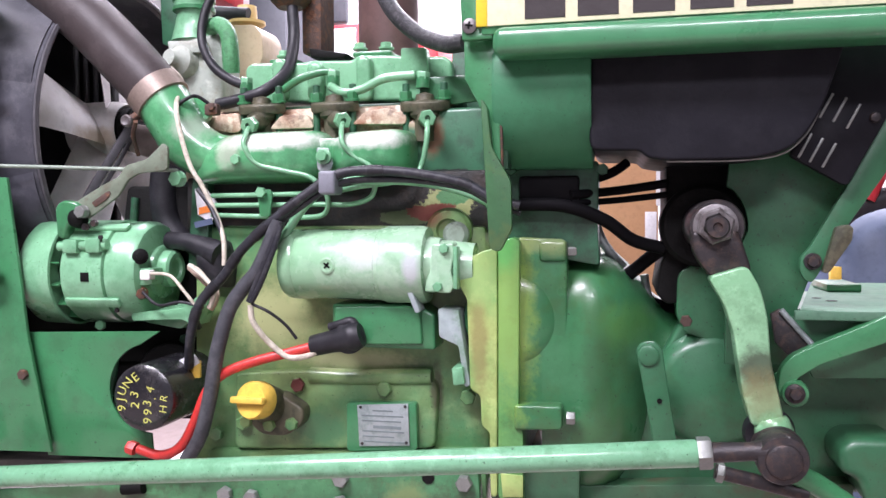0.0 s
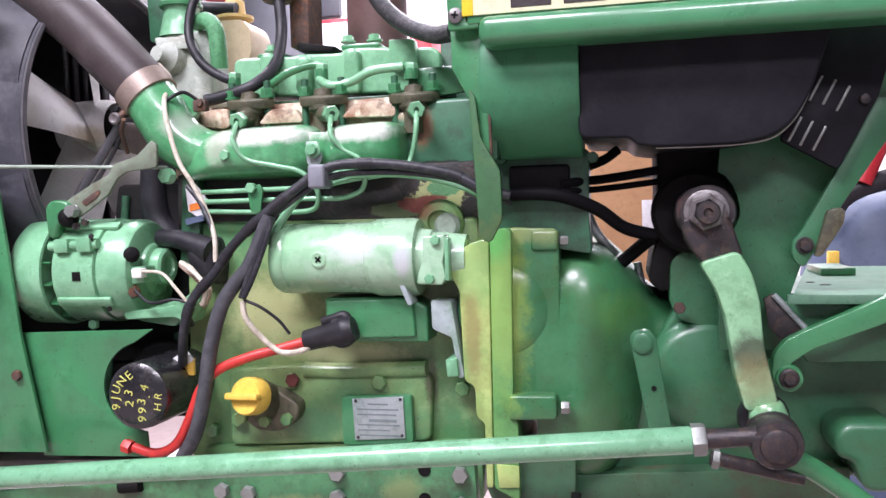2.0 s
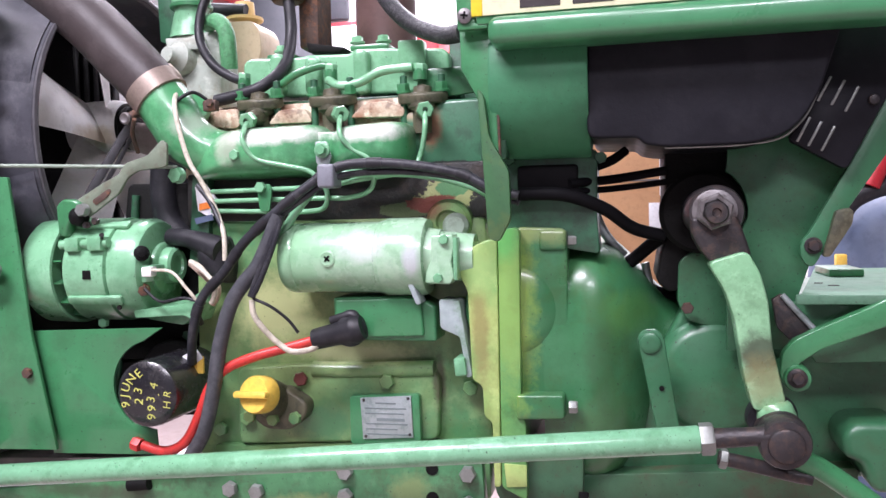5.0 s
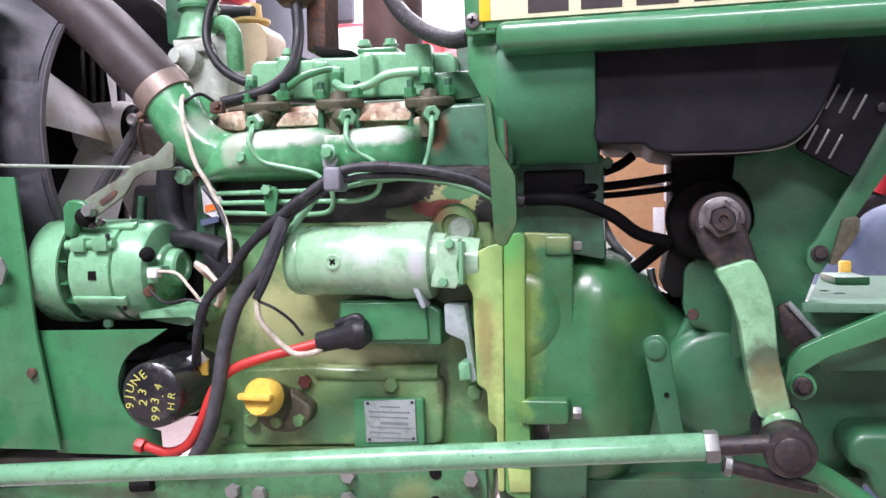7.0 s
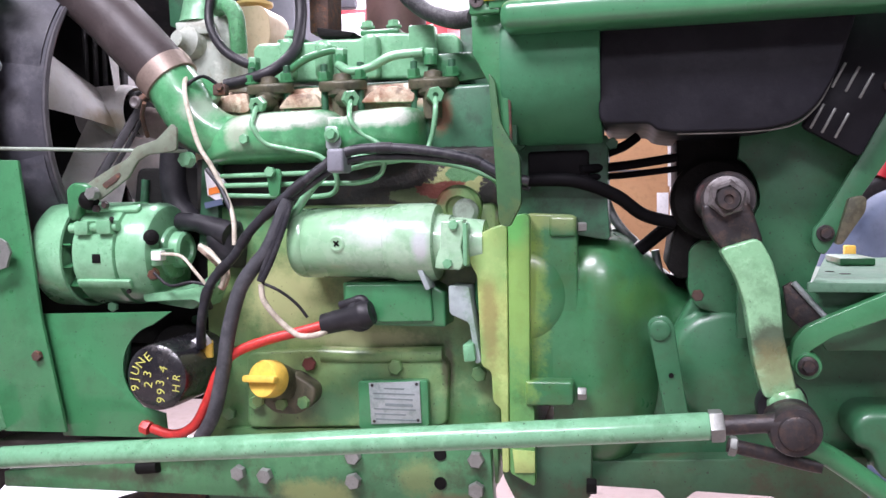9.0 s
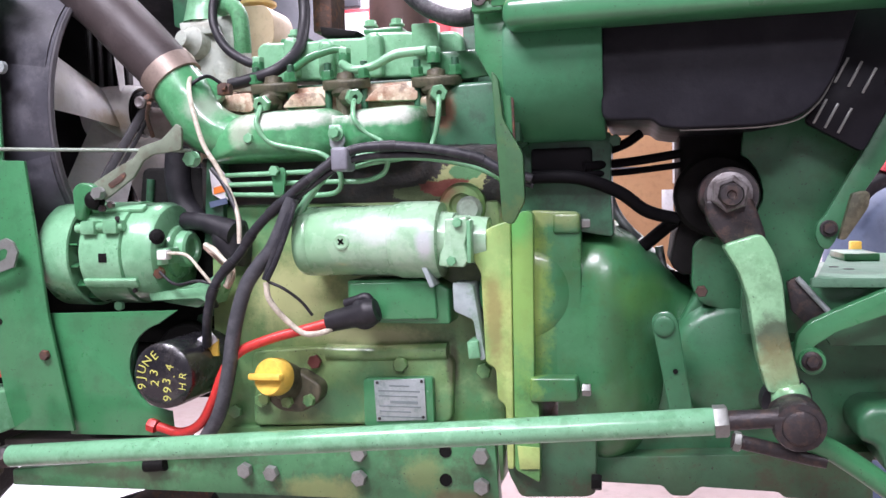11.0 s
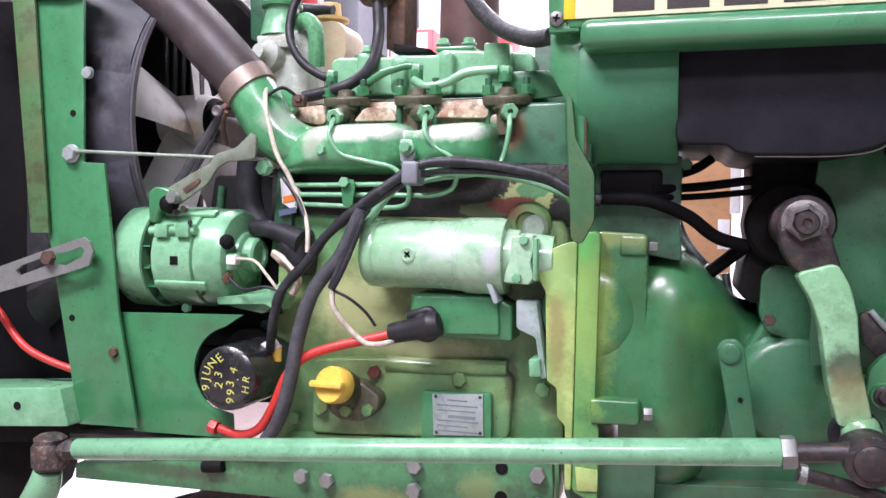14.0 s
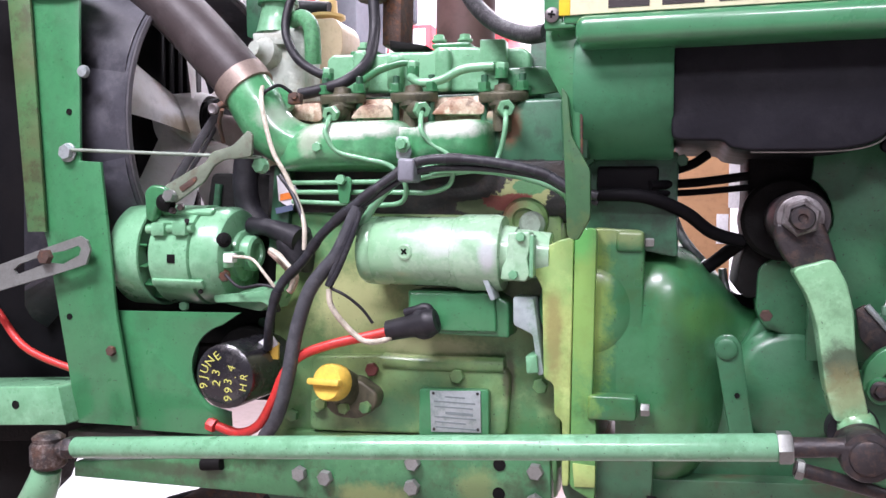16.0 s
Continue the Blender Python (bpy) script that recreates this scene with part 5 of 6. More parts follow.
# Lighter lip: the highlight along the shroud edge is put into its grey.
part("rim_lip", lathe((rx - 0.004, ry, rz), (1, 0, 0), [(0, 0.24), (0.002, 0.246), (0.006, 0.247), (0.008, 0.243), (0.006, 0.239), (0, 0.24)], 72, caps=False), BELT, shr, "lighter grey rim with the edge highlight in its colour")
cone = lathe((rx - 0.2, ry, rz), (1, 0, 0), [(0, 0.37), (0.07, 0.31), (0.14, 0.262), (0.19, 0.247), (0.19, 0.243), (0.14, 0.256), (0.065, 0.304), (0, 0.36), (0, 0.37)], 72, caps=False)
for v in cone.verts:
    v.co.y = max(v.co.y, 0.902 + 0.06 * (rx - v.co.x))
part("cone", cone, SHROUD, shr)
rad = thing("radiator", "black radiator core behind fan", "radiator")
part("core", box(rx - 0.3, rx - 0.23, 0.985, ry + 0.3, rz - 0.34, rz + 0.34, 0.01), surface("dusty_radiator_core", (0.03, 0.029, 0.031), (0.05, 0.048, 0.05), 0.6, scale=20, shine=0.2), rad)
for k in range(15):
    y = 0.99 + k * 0.029
    part("tube", box(rx - 0.232, rx - 0.222, y, y + 0.012, rz - 0.32, rz + 0.32, 0.001), GREASE_SHADE, rad)
fan = thing("cooling_fan", "white plastic engine cooling fan with broad blades", "fan")
fx, fy, fz = -0.815, 1.14, 1.042
part("hub", lathe((fx - 0.05, fy, fz), (1, 0, 0), [(0, 0), (0, 0.045), (0.03, 0.047), (0.07, 0.047), (0.084, 0.044), (0.088, 0.041), (0.084, 0.038), (0.05, 0.036), (0.05, 0)], 44), CREAM, fan)
for turn in (168, 96, 24, 312, 240):
    bm = bmesh.new()
    rows = []
    for i in range(11):
        u = i / 10
        row = []
        for j in range(9):
            s = (j / 8 - 0.5) * 2
            w = 0.042 + 0.016 * u
            r = 0.036 + 0.19 * u - 0.03 * u ** 3 * abs(s) ** 4
            tw = radians(32 - 14 * u)
            row.append(bm.verts.new((s * w * math.sin(tw) + 0.009 * (1 - s * s), r, s * w * math.cos(tw))))
        rows.append(row)
    for a, c in zip(rows, rows[1:]):
        for j in range(8):
            bm.faces.new((a[j], a[j + 1], c[j + 1], c[j]))
    bmesh.ops.solidify(bm, geom=bm.faces[:], thickness=0.004)
    bmesh.ops.transform(bm, matrix=Matrix.Translation((fx, fy, fz)) @ pose(0, 0, 0, turn, 0, 0), verts=bm.verts[:])
    part("blade", bm, CREAM, fan)
wp = thing("water_pump", "grimy pump nose and pulley behind fan", "water pump")
part("pulley", lathe((fx + 0.012, fy, fz), (1, 0, 0), [(0, 0), (0, 0.03), (0.02, 0.031), (0.028, 0.036), (0.034, 0.031), (0.04, 0.036), (0.044, 0.034), (0.044, 0)], 40), GREASE_SHADE, wp)
part("nose", lathe((-0.7453, 1.1, 1.0246), (1, 0.05, -0.25), [(0, 0.018), (0.006, 0.023), (0.03, 0.025), (0.05, 0.024), (0.1, 0.03)], 28), surface("pinkish_cast_pump_nose", (0.4, 0.33, 0.31), (0.25, 0.19, 0.17), 0.4, 0.2, scale=20), wp)
belt = thing("fan_belt", "worn grey rubber fan belt", "belt")
for run in ([(-0.7186, 1.06, 1.0414), (-0.7315, 1.03, 0.9931), (-0.7433, 1.0, 0.9465), (-0.7506, 0.985, 0.9194)], [(-0.7287, 1.09, 1.0399), (-0.7405, 1.06, 0.9879), (-0.7481, 1.03, 0.9467), (-0.7497, 1.01, 0.9241)]):
    part("belt_run", tube(run, 0.0068 if run[0][1] < 1.07 else 0.0035, 8, flat=0.75), BELT, belt)
hose2 = tagged(part("lower_hose", tube([(-0.6282, 1, 0.9658), (-0.6309, 1, 0.9247), (-0.6226, 1, 0.8834), (-0.5961, 1, 0.8504)], 0.02, 20), RUBBER), "black rubber water hose beside alternator", "hose")

# intake hose
ih = thing("intake_hose", "thick dusty brown intake hose with clamp band", "intake hose")
part("hose", tube([(-0.9731, 1.0, 1.3729), (-0.8806, 0.995, 1.2959), (-0.7988, 0.985, 1.2326), (-0.7185, 0.972, 1.1705), (-0.6611, 0.962, 1.1179), (-0.623, 0.956, 1.0816), (-0.6092, 0.955, 1.0655)], [0.04, 0.04, 0.04, 0.04, 0.04, 0.0385, 0.037], 36), PIPE, ih)
ca, cb = Vector((-0.6178, 0.955, 1.076)), Vector((-0.6, 0.955, 1.055))
part("clamp", lathe(ca, cb - ca, [(0, 0.038), (0.001, 0.0405), ((cb - ca).length - 0.001, 0.0405), ((cb - ca).length, 0.038)], 40), surface("dull_clamp_band", (0.3, 0.24, 0.2), (0.2, 0.15, 0.12), 0.45, 0.4, scale=30), ih, "dull steel clamp band")
part("clamp_screw", lathe((-0.6413, 0.93, 1.0284), FRONT, [(-0.004, 0.0085), (0.004, 0.0085), (0.006, 0.006), (0.005, 0.003), (0.005, 0)], 18), NUTGREY, ih)
part("clamp_lug", tube([(-0.6382, 0.932, 1.03), (-0.6266, 0.94, 1.04)], 0.006, 10), RUSTY, ih)

# ---- thermostat column, reservoir ----
th = thing("thermostat_housing", "grey green thermostat column with hose neck", "thermostat housing")
part("column", plate(rounded([(-0.641, 1.169), (-0.5656, 1.172), (-0.5639, 1.058), (-0.6367, 1.057)], 0.008), 1.06, 0.06, 0.012, 4), THERMO, th)
part("neck_flange", plate(rounded([(-0.6501, 1.1629), (-0.5872, 1.16), (-0.585, 1.1442), (-0.6034, 1.1432), (-0.6478, 1.1478)], 0.003), 1.05, 0.07, 0.003), THERMO, th)
part("neck", lathe((-0.6266, 1.09, 1.168), (0, 0, 1), [(0, 0.035), (0.02, 0.03), (0.04, 0.026), (0.05, 0.03), (0.07, 0.03), (0.075, 0.026), (0.16, 0.028)], 32), GREEN_PALE, th)
part("side_tab", plate([(-0.6931, 1.2834), (-0.664, 1.2814), (-0.6617, 1.1599), (-0.6888, 1.1703)], 1.1, 0.02, 0.002), GREEN_DARK, th, "dark green sheet tab")
for dz in (0.045, 0.06):
    part("clamp_ring", lathe(Vector((-0.6266, 1.09, 1.168)) + Vector((0, 0, dz)), (0, 0, 1), [(0, 0.031), (0.001, 0.0325), (0.006, 0.0325), (0.007, 0.031)], 32), GREEN, th)
part("sensor_boss", lathe((-0.6294, 1.06, 1.132), (-0.3, -1, 0.1), [(-0.02, 0.026), (0.01, 0.024), (0.02, 0.014), (0.03, 0.012), (0.03, 0)], 24), THERMO, th)
tagged(part("bypass_hose", tube([(-0.5843, 1.06, 1.182), (-0.5624, 1.05, 1.181), (-0.5474, 1.045, 1.165), (-0.5442, 1.045, 1.138), (-0.5454, 1.05, 1.11)], 0.0125, 18), GREENBRAID), "green painted braided bypass hose", "hose")
resv = thing("coolant_reservoir", "aged amber plastic reservoir with cap", "reservoir")
part("tank", plate(rounded([(-0.6173, 1.214), (-0.5682, 1.213), (-0.5563, 1.196), (-0.5539, 1.159), (-0.6173, 1.039)], 0.012), 1.18, 0.08, 0.012, 4), AMBER, resv)
part("cap", lathe((-0.6007, 1.22, 1.2185), (0, 0, 1), [(0, 0.022), (0.004, 0.031), (0.009, 0.031), (0.011, 0.018), (0.035, 0.016), (0.036, 0)], 28), surface("yellowed_plastic_cap", (0.7, 0.5, 0.2), (0.6, 0.42, 0.16), 0.45, scale=14), resv, "yellowed plastic cap")
part("neck_hose", tube([(-0.6499, 1.2, 1.242), (-0.5882, 1.2, 1.235)], 0.011, 12), RUBBER, resv)
tagged(part("air_cleaner", lathe((*(-0.3597, 1.25, 1.178)[:2], (-0.3628, 1.25, 0.8605)[2]), (0, 0, 1), [(0, 0.048), (0.005, 0.05), (0.7, 0.05), (0.7, 0)], 40), surface("brown_canister", (0.13, 0.07, 0.065), (0.1, 0.06, 0.06), 0.45, scale=8)), "brown painted steel canister behind valve cover", "canister")
rb = thing("breather_bracket", "rusty steel breather box over valve cover", "bracket")
part("upright", box((-0.446, 1.08, 1.219)[0], (-0.4148, 1.08, 1.217)[0], 1.08, 1.14, (-0.4319, 1.08, 1.139)[2], (-0.4301, 1.08, 1.268)[2], 0.004), RUSTY, rb)
part("shelf", plate([(-0.4229, 1.1408), (-0.4067, 1.1376), (-0.3643, 1.13), (-0.3711, 1.1228), (-0.4208, 1.1264)], 1.05, 0.08, 0.002), GREASE_SHADE, rb)
part("cup", lathe((-0.4582, 1.07, 1.205), (0, 0, 1), [(0, 0.02), (0.01, 0.03), (0.05, 0.032), (0.06, 0)], 24), RUSTY, rb)
tagged(part("breather_hose", tube([(-0.4522, 1.06, 1.206), (-0.4461, 1.05, 1.154), (-0.4447, 1.02, 1.104), (-0.4644, 0.99, 1.072), (-0.5049, 0.985, 1.059), (-0.5352, 0.985, 1.054)], 0.0085, 16), RUBBER), "black rubber breather hose", "hose")
tagged(part("vent_hose", tube([(-0.5659, 1.05, 1.24), (-0.5824, 1.04, 1.197), (-0.5815, 1.03, 1.153), (-0.5517, 1.01, 1.111), (-0.5119, 1, 1.086), (-0.4946, 1, 1.085)], 0.0068, 14), RUBBER), "thin dark green vent hose", "hose")
tagged(part("braided_hose", tube([(-0.3075, 1.02, 1.214), (-0.278, 1, 1.169), (-0.2416, 0.98, 1.136), (-0.1971, 0.95, 1.114), (-0.1676, 0.93, 1.111)], 0.0115, 18), BRAID), "black braided hose behind hood support", "hose")

# ---- hood, support, tank ----
sup = thing("hood_support", "green folded steel hood support post", "post")
part("web", plate([(-0.1546, 1.0982), (-0.1162, 1.0964), (-0.1117, 0.9348), (-0.1195, 0.9348), (-0.1234, 0.9932), (-0.1535, 1.0512)], 0.845, 0.008, 0.0015), GREEN, sup)
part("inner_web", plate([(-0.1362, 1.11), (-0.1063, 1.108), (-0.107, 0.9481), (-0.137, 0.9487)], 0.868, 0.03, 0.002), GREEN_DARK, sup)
part("leaf", plate(rounded([(-0.1344, 1.028), (-0.1266, 1.018), (-0.1216, 0.9713), (-0.0998, 0.9324), (-0.0987, 0.8792), (-0.1131, 0.8521), (-0.1248, 0.8566), (-0.1284, 0.9277)], 0.006), 0.836, 0.01, 0.003, 3), LEAFGREEN, sup)
part("rusty_edge", tube([(-0.1157, 0.848, 1.0893), (-0.1134, 0.848, 1.0193), (-0.1114, 0.848, 0.935)], 0.0022, 8), RUSTY, sup, "rusty sheet edge")
part("cap_bracket", plate([(-0.1567, 1.174), (-0.1311, 1.172), (-0.1327, 1.098), (-0.1187, 1.097), (-0.1187, 1.091), (-0.1534, 1.091)], 0.828, 0.012, 0.002), GREEN, sup)
part("screw", lathe((-0.1444, 0.827, 1.106), FRONT, [(0, 0.0085), (0.002, 0.0085), (0.0035, 0.006), (0.004, 0)], 20), NUTGREY, sup)
for a in (0, 90):
    bm = box(-0.0042, 0.0042, -0.0006, 0.0006, -0.0011, 0.0011, 0)
    bmesh.ops.transform(bm, matrix=Matrix.Translation(Vector((-0.1444, 0.827, 1.106)) + Vector((0, -0.0038, 0))) @ pose(0, 0, 0, 0, a + 10, 0), verts=bm.verts[:])
    part("cross_slot", bm, GREASE_SHADE, sup, smooth=False)
hood = thing("tractor_hood", "green hood side with cream decal and rolled edge", "hood")
hx0, hx1 = (-0.116, 0.82, 1.082)[0], 0.75
hz0, hz1 = (-0.1154, 0.82, 1.067)[2], (-0.1152, 0.82, 1.099)[2]
part("rolled_edge", box(hx0, hx1, 0.80, 0.86, hz0, hz1, 0.012, 4), HOODGREEN, hood)
part("upper_sheet", box((-0.1317, 0.825, 1.134)[0], hx1, 0.826, 0.85, hz1 - 0.004, hz1 + 0.16, 0.003), GREEN, hood)
dz = (-0.125, 0.822, 1.104)[2]
dec = part("decal", box((-0.1237, 0.8225, 1.133)[0], hx1 - 0.02, 0.8235, 0.828, dz, dz + 0.1, 0.0006), DECAL, hood, "cream decal with dark block shapes")
part("yellow_band", box((-0.1364, 0.8225, 1.133)[0], (-0.1237, 0.8225, 1.133)[0], 0.8235, 0.828, dz, dz + 0.1, 0.0006), DECAL_YELLOW, dec, "yellow decal end")
lz = (-0.0688, 0.8225, 1.109)[2]
for x0, x1 in (((-0.0821, 0.82, 1.129)[0], (-0.038, 0.82, 1.127)[0]), ((-0.0248, 0.82, 1.126)[0], (0.0187, 0.82, 1.123)[0]), ((0.0334, 0.82, 1.122)[0], (0.0768, 0.82, 1.119)[0]), ((0.0922, 0.82, 1.118)[0], (0.136, 0.82, 1.115)[0]), ((0.1482, 0.82, 1.115)[0], (0.1936, 0.82, 1.112)[0])):
    part("letter_shape", box(x0, x1, 0.8228, 0.8236, lz, lz + 0.055, 0.0003), DECAL_BLACK, dec, smooth=False)

# Black strip painted for the shading above the front post.
part("front_panel", plate([(-1.0521, 1.2861), (-0.8016, 1.2502), (-0.8007, 1.1934), (-0.8545, 1.1872), (-1.0509, 1.2023)], 0.858, 0.004, 0.001), GREASE_SHADE, hood, "black strip standing for the shade at the hood nose")
tank = thing("fuel_tank", "black fuel tank with green front cover band", "fuel tank")
tz = (-0.0769, 0.9, 1.023)[2]
gx0, gx1 = -0.1215, -0.0112
part("cover_band", lathe((gx0, 0.925, 1.0399), (1, 0, 0), [(0, 0.06), (0, 0.088), (0.003, 0.09), (gx1 - gx0 - 0.003, 0.09), (gx1 - gx0, 0.088), (gx1 - gx0, 0.08)], 72), BANDGREEN, tank, "green curved sheet band")
part("shell", plate(rounded([(-0.0129, 1.0895), (0.253, 1.0876), (0.2479, 1.0642), (0.2291, 1.0058), (0.2126, 0.9767), (0.193, 0.9605), (0.1588, 0.9528), (0.0704, 0.9529), (0.0492, 0.9566), (0.0414, 0.9644), (-0.013, 0.9658)], 0.012), 0.85, 0.22, 0.014, 5), TANK, tank)
part("trim_edge", tube([(0.0706, 0.858, 0.9526), (0.142, 0.858, 0.9522), (0.1854, 0.858, 0.9568), (0.2079, 0.858, 0.9713), (0.2246, 0.858, 0.998), (0.2436, 0.858, 1.0535)], 0.0013, 8), STEEL, tank)
dash = thing("dash_side_panel", "dark shaded dash side panel under the hood", "side panel")
# Tank black is used here as the shade under the hood.
part("inner_sheet", plate([(0.2117, 1.136), (0.3999, 1.125), (0.4014, 1.019), (0.3531, 0.9803), (0.3282, 0.981), (0.2256, 1.032)], 1.0, 0.01, 0.001), TANK, dash)
part("edge_post", plate([(0.3102, 1.071), (0.35, 1.069), (0.3508, 1.017), (0.3229, 0.9676), (0.2968, 0.9808)], 0.915, 0.01, 0.001), GREEN, dash)
vent = thing("air_vent", "black plastic panel with six slots", "vent panel")
part("panel_sheet", plate(rounded([(0.2562, 1.092), (0.329, 1.085), (0.3051, 1.002), (0.2636, 0.9222), (0.2024, 0.9588), (0.2284, 0.9922)], 0.008), 0.89, 0.012, 0.003), TANK, vent)
for p in ((0.241, 0.888, 1.012), (0.2548, 0.888, 1.007), (0.2686, 0.888, 0.9993), (0.2195, 0.888, 0.9688), (0.2311, 0.888, 0.9635), (0.2444, 0.888, 0.9576)):
    x, y, z = p
    part("slat", plate([(x - 0.008, z - 0.0125), (x - 0.0055, z - 0.0135), (x + 0.008, z + 0.0125), (x + 0.0055, z + 0.0135)], y, 0.003, 0.0004), STEEL, vent)
part("screw", lathe((0.29, 0.888, 0.9974), FRONT, [(0, 0.006), (0.003, 0.005), (0.004, 0)], 16), DARKSTEEL, vent)

pier = thing("tank_pier", "green cast pier with shade in its dark paint and black cable wrap", "bracket")
# Added dark plate that covers bright slivers beside the pier.
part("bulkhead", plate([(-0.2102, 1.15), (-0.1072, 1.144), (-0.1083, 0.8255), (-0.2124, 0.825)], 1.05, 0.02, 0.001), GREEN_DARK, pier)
# The tank's shade on the pier is put into this dark green.
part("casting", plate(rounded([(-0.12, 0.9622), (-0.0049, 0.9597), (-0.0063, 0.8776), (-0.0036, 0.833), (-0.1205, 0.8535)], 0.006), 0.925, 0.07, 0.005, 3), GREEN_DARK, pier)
part("wrap", box((-0.1005, 0.92, 1.156)[0], (-0.0279, 0.92, 1.152)[0], 0.912, 0.94, (-0.0724, 0.92, 0.909)[2], (-0.0723, 0.92, 0.942)[2], 0.004), PITBLACK, pier, "black rubber cable wrap")

# ---- cables ----
def cable(points, r, material, label, name="cable"):
    return tagged(part(name, tube(points, r, 14), material), label, "cable", "cables")


loom_line = [(-0.0982, 0.905, 0.9057), (-0.1326, 0.905, 0.9163), (-0.1675, 0.905, 0.934), (-0.2232, 0.9, 0.9465), (-0.2797, 0.895, 0.9515), (-0.3223, 0.89, 0.9478), (-0.3542, 0.885, 0.9291), (-0.4017, 0.88, 0.8942), (-0.4485, 0.88, 0.855), (-0.4766, 0.88, 0.8188), (-0.5089, 0.88, 0.7856), (-0.5233, 0.88, 0.745), (-0.5389, 0.9, 0.6967)]
loom = thing("wiring_loom", "black sheathed wiring loom across the engine", "wiring loom")
part("sheath", tube(loom_line, 0.0063, 14), CABLE, loom)
part("second_sheath", tube([(x, y + 0.006, z - 0.0085 + 0.003 * math.sin(k)) for k, (x, y, z) in enumerate(loom_line[:8])], 0.0042, 12), CABLE, loom)
dense = spline(loom_line, 8)
for k in (14, 30, 44, 52, 58, 66, 74, 82):
    part("tape_wrap", tube(dense[k:k + 4], 0.0072, 14), RUBBER, loom)
cable([(-0.4011, 0.882, 0.8906), (-0.4114, 0.88, 0.8622), (-0.4287, 0.878, 0.8265), (-0.4474, 0.876, 0.8049), (-0.4654, 0.872, 0.7763), (-0.4799, 0.868, 0.726), (-0.4912, 0.868, 0.6677), (-0.5078, 0.872, 0.6148), (-0.5332, 0.88, 0.5779)], 0.0095, GREYCABLE, "thick dusty grey battery cable", "battery_cable")
cable([(-0.3972, 0.878, 0.8871), (-0.4112, 0.874, 0.8482), (-0.4271, 0.874, 0.8125), (-0.4375, 0.874, 0.7873)], 0.005, CABLE, "thin black cable branch")
lc = thing("loom_clip", "grey plastic loom clip round the cables", "clip")
part("band", box((-0.3459, 0.885, 1.163)[0], (-0.3238, 0.885, 1.161)[0], 0.877, 0.91, (-0.3379, 0.885, 0.9219)[2], (-0.3375, 0.885, 0.9514)[2], 0.004, 3), surface("grey_clip", (0.2, 0.21, 0.24), rough=0.45, scale=20), lc)
cable([(-0.359, 0.9, 0.7301), (-0.3934, 0.89, 0.7213), (-0.4354, 0.88, 0.7108), (-0.4763, 0.875, 0.6945), (-0.4994, 0.873, 0.6699), (-0.5155, 0.872, 0.6328), (-0.5374, 0.874, 0.598), (-0.5674, 0.876, 0.5839), (-0.6028, 0.88, 0.5891)], 0.0064, RED, "red starter battery cable", "red_cable")
part("cable_lug", hexagon((-0.6057, 0.878, 0.5895), (-1, 0, 0.3), 0.016, 0.012, 10), RED, bpy.data.objects["lower_side_panel"])
boot = thing("terminal_boot", "black rubber terminal boot on starter cable", "terminal boot")
part("sleeve", tube([(-0.3628, 0.9, 0.73), (-0.3349, 0.897, 0.7369), (-0.3079, 0.895, 0.7436), (-0.2967, 0.895, 0.7467)], [0.0135, 0.0145, 0.0185, 0.015], 20), RUBBER, boot)
part("cap", lathe((-0.3148, 0.9, 0.7413), (0.3, -1, 0.1), [(-0.02, 0.02), (0.008, 0.02), (0.014, 0.015), (0.016, 0)], 24), RUBBER, boot)
part("tab", tube([(-0.3396, 0.9, 0.7537), (-0.3234, 0.897, 0.7587), (-0.3106, 0.897, 0.7619), (-0.3032, 0.897, 0.7513)], 0.0065, 12), RUBBER, boot)
cable([(-0.4358, 0.872, 0.784), (-0.4323, 0.872, 0.7625), (-0.4157, 0.88, 0.7367), (-0.3913, 0.885, 0.7171), (-0.3666, 0.89, 0.7184), (-0.3563, 0.893, 0.724)], 0.0038, WHITE_WIRE, "dirty white wire to starter", "white_wire")
cable([(-0.4343, 0.872, 0.7854), (-0.4128, 0.875, 0.7754), (-0.3945, 0.885, 0.7581), (-0.3816, 0.89, 0.7397)], 0.002, RUBBER, "thin black wire to starter", "thin_wire")
cable([(-0.6327, 1.03, 1.118), (-0.5926, 0.99, 1.089), (-0.5614, 0.92, 1.047), (-0.5485, 0.905, 1.011), (-0.5326, 0.9, 0.9656), (-0.5145, 0.9, 0.9357), (-0.4989, 0.9, 0.906), (-0.4782, 0.885, 0.8693), (-0.4747, 0.88, 0.8333)], 0.0032, WHITE_WIRE, "cream wire hanging beside manifold", "cream_wire")
cable([(-0.5238, 0.905, 0.9323), (-0.5037, 0.9, 0.9097), (-0.482, 0.888, 0.8766), (-0.4745, 0.885, 0.8548)], 0.0035, CABLE, "grey taped wire beside the manifold", "taped_wire")
cable([(-0.5929, 0.895, 0.8213), (-0.5584, 0.89, 0.8189), (-0.5355, 0.885, 0.7995), (-0.5198, 0.885, 0.7813)], 0.0022, WHITE_WIRE, "thin cream wire on alternator", "cream_wire")
cable([(-0.6067, 0.9, 0.7973), (-0.5758, 0.89, 0.7799), (-0.5399, 0.885, 0.7847), (-0.5078, 0.885, 0.7778)], 0.002, RUBBER, "thin black wire on alternator", "thin_wire")
cable([(-0.5353, 0.9, 0.8318), (-0.5086, 0.888, 0.818), (-0.4925, 0.884, 0.8001), (-0.4976, 0.884, 0.7781)], 0.0032, WHITE_WIRE, "cream wire behind loom", "cream_wire")
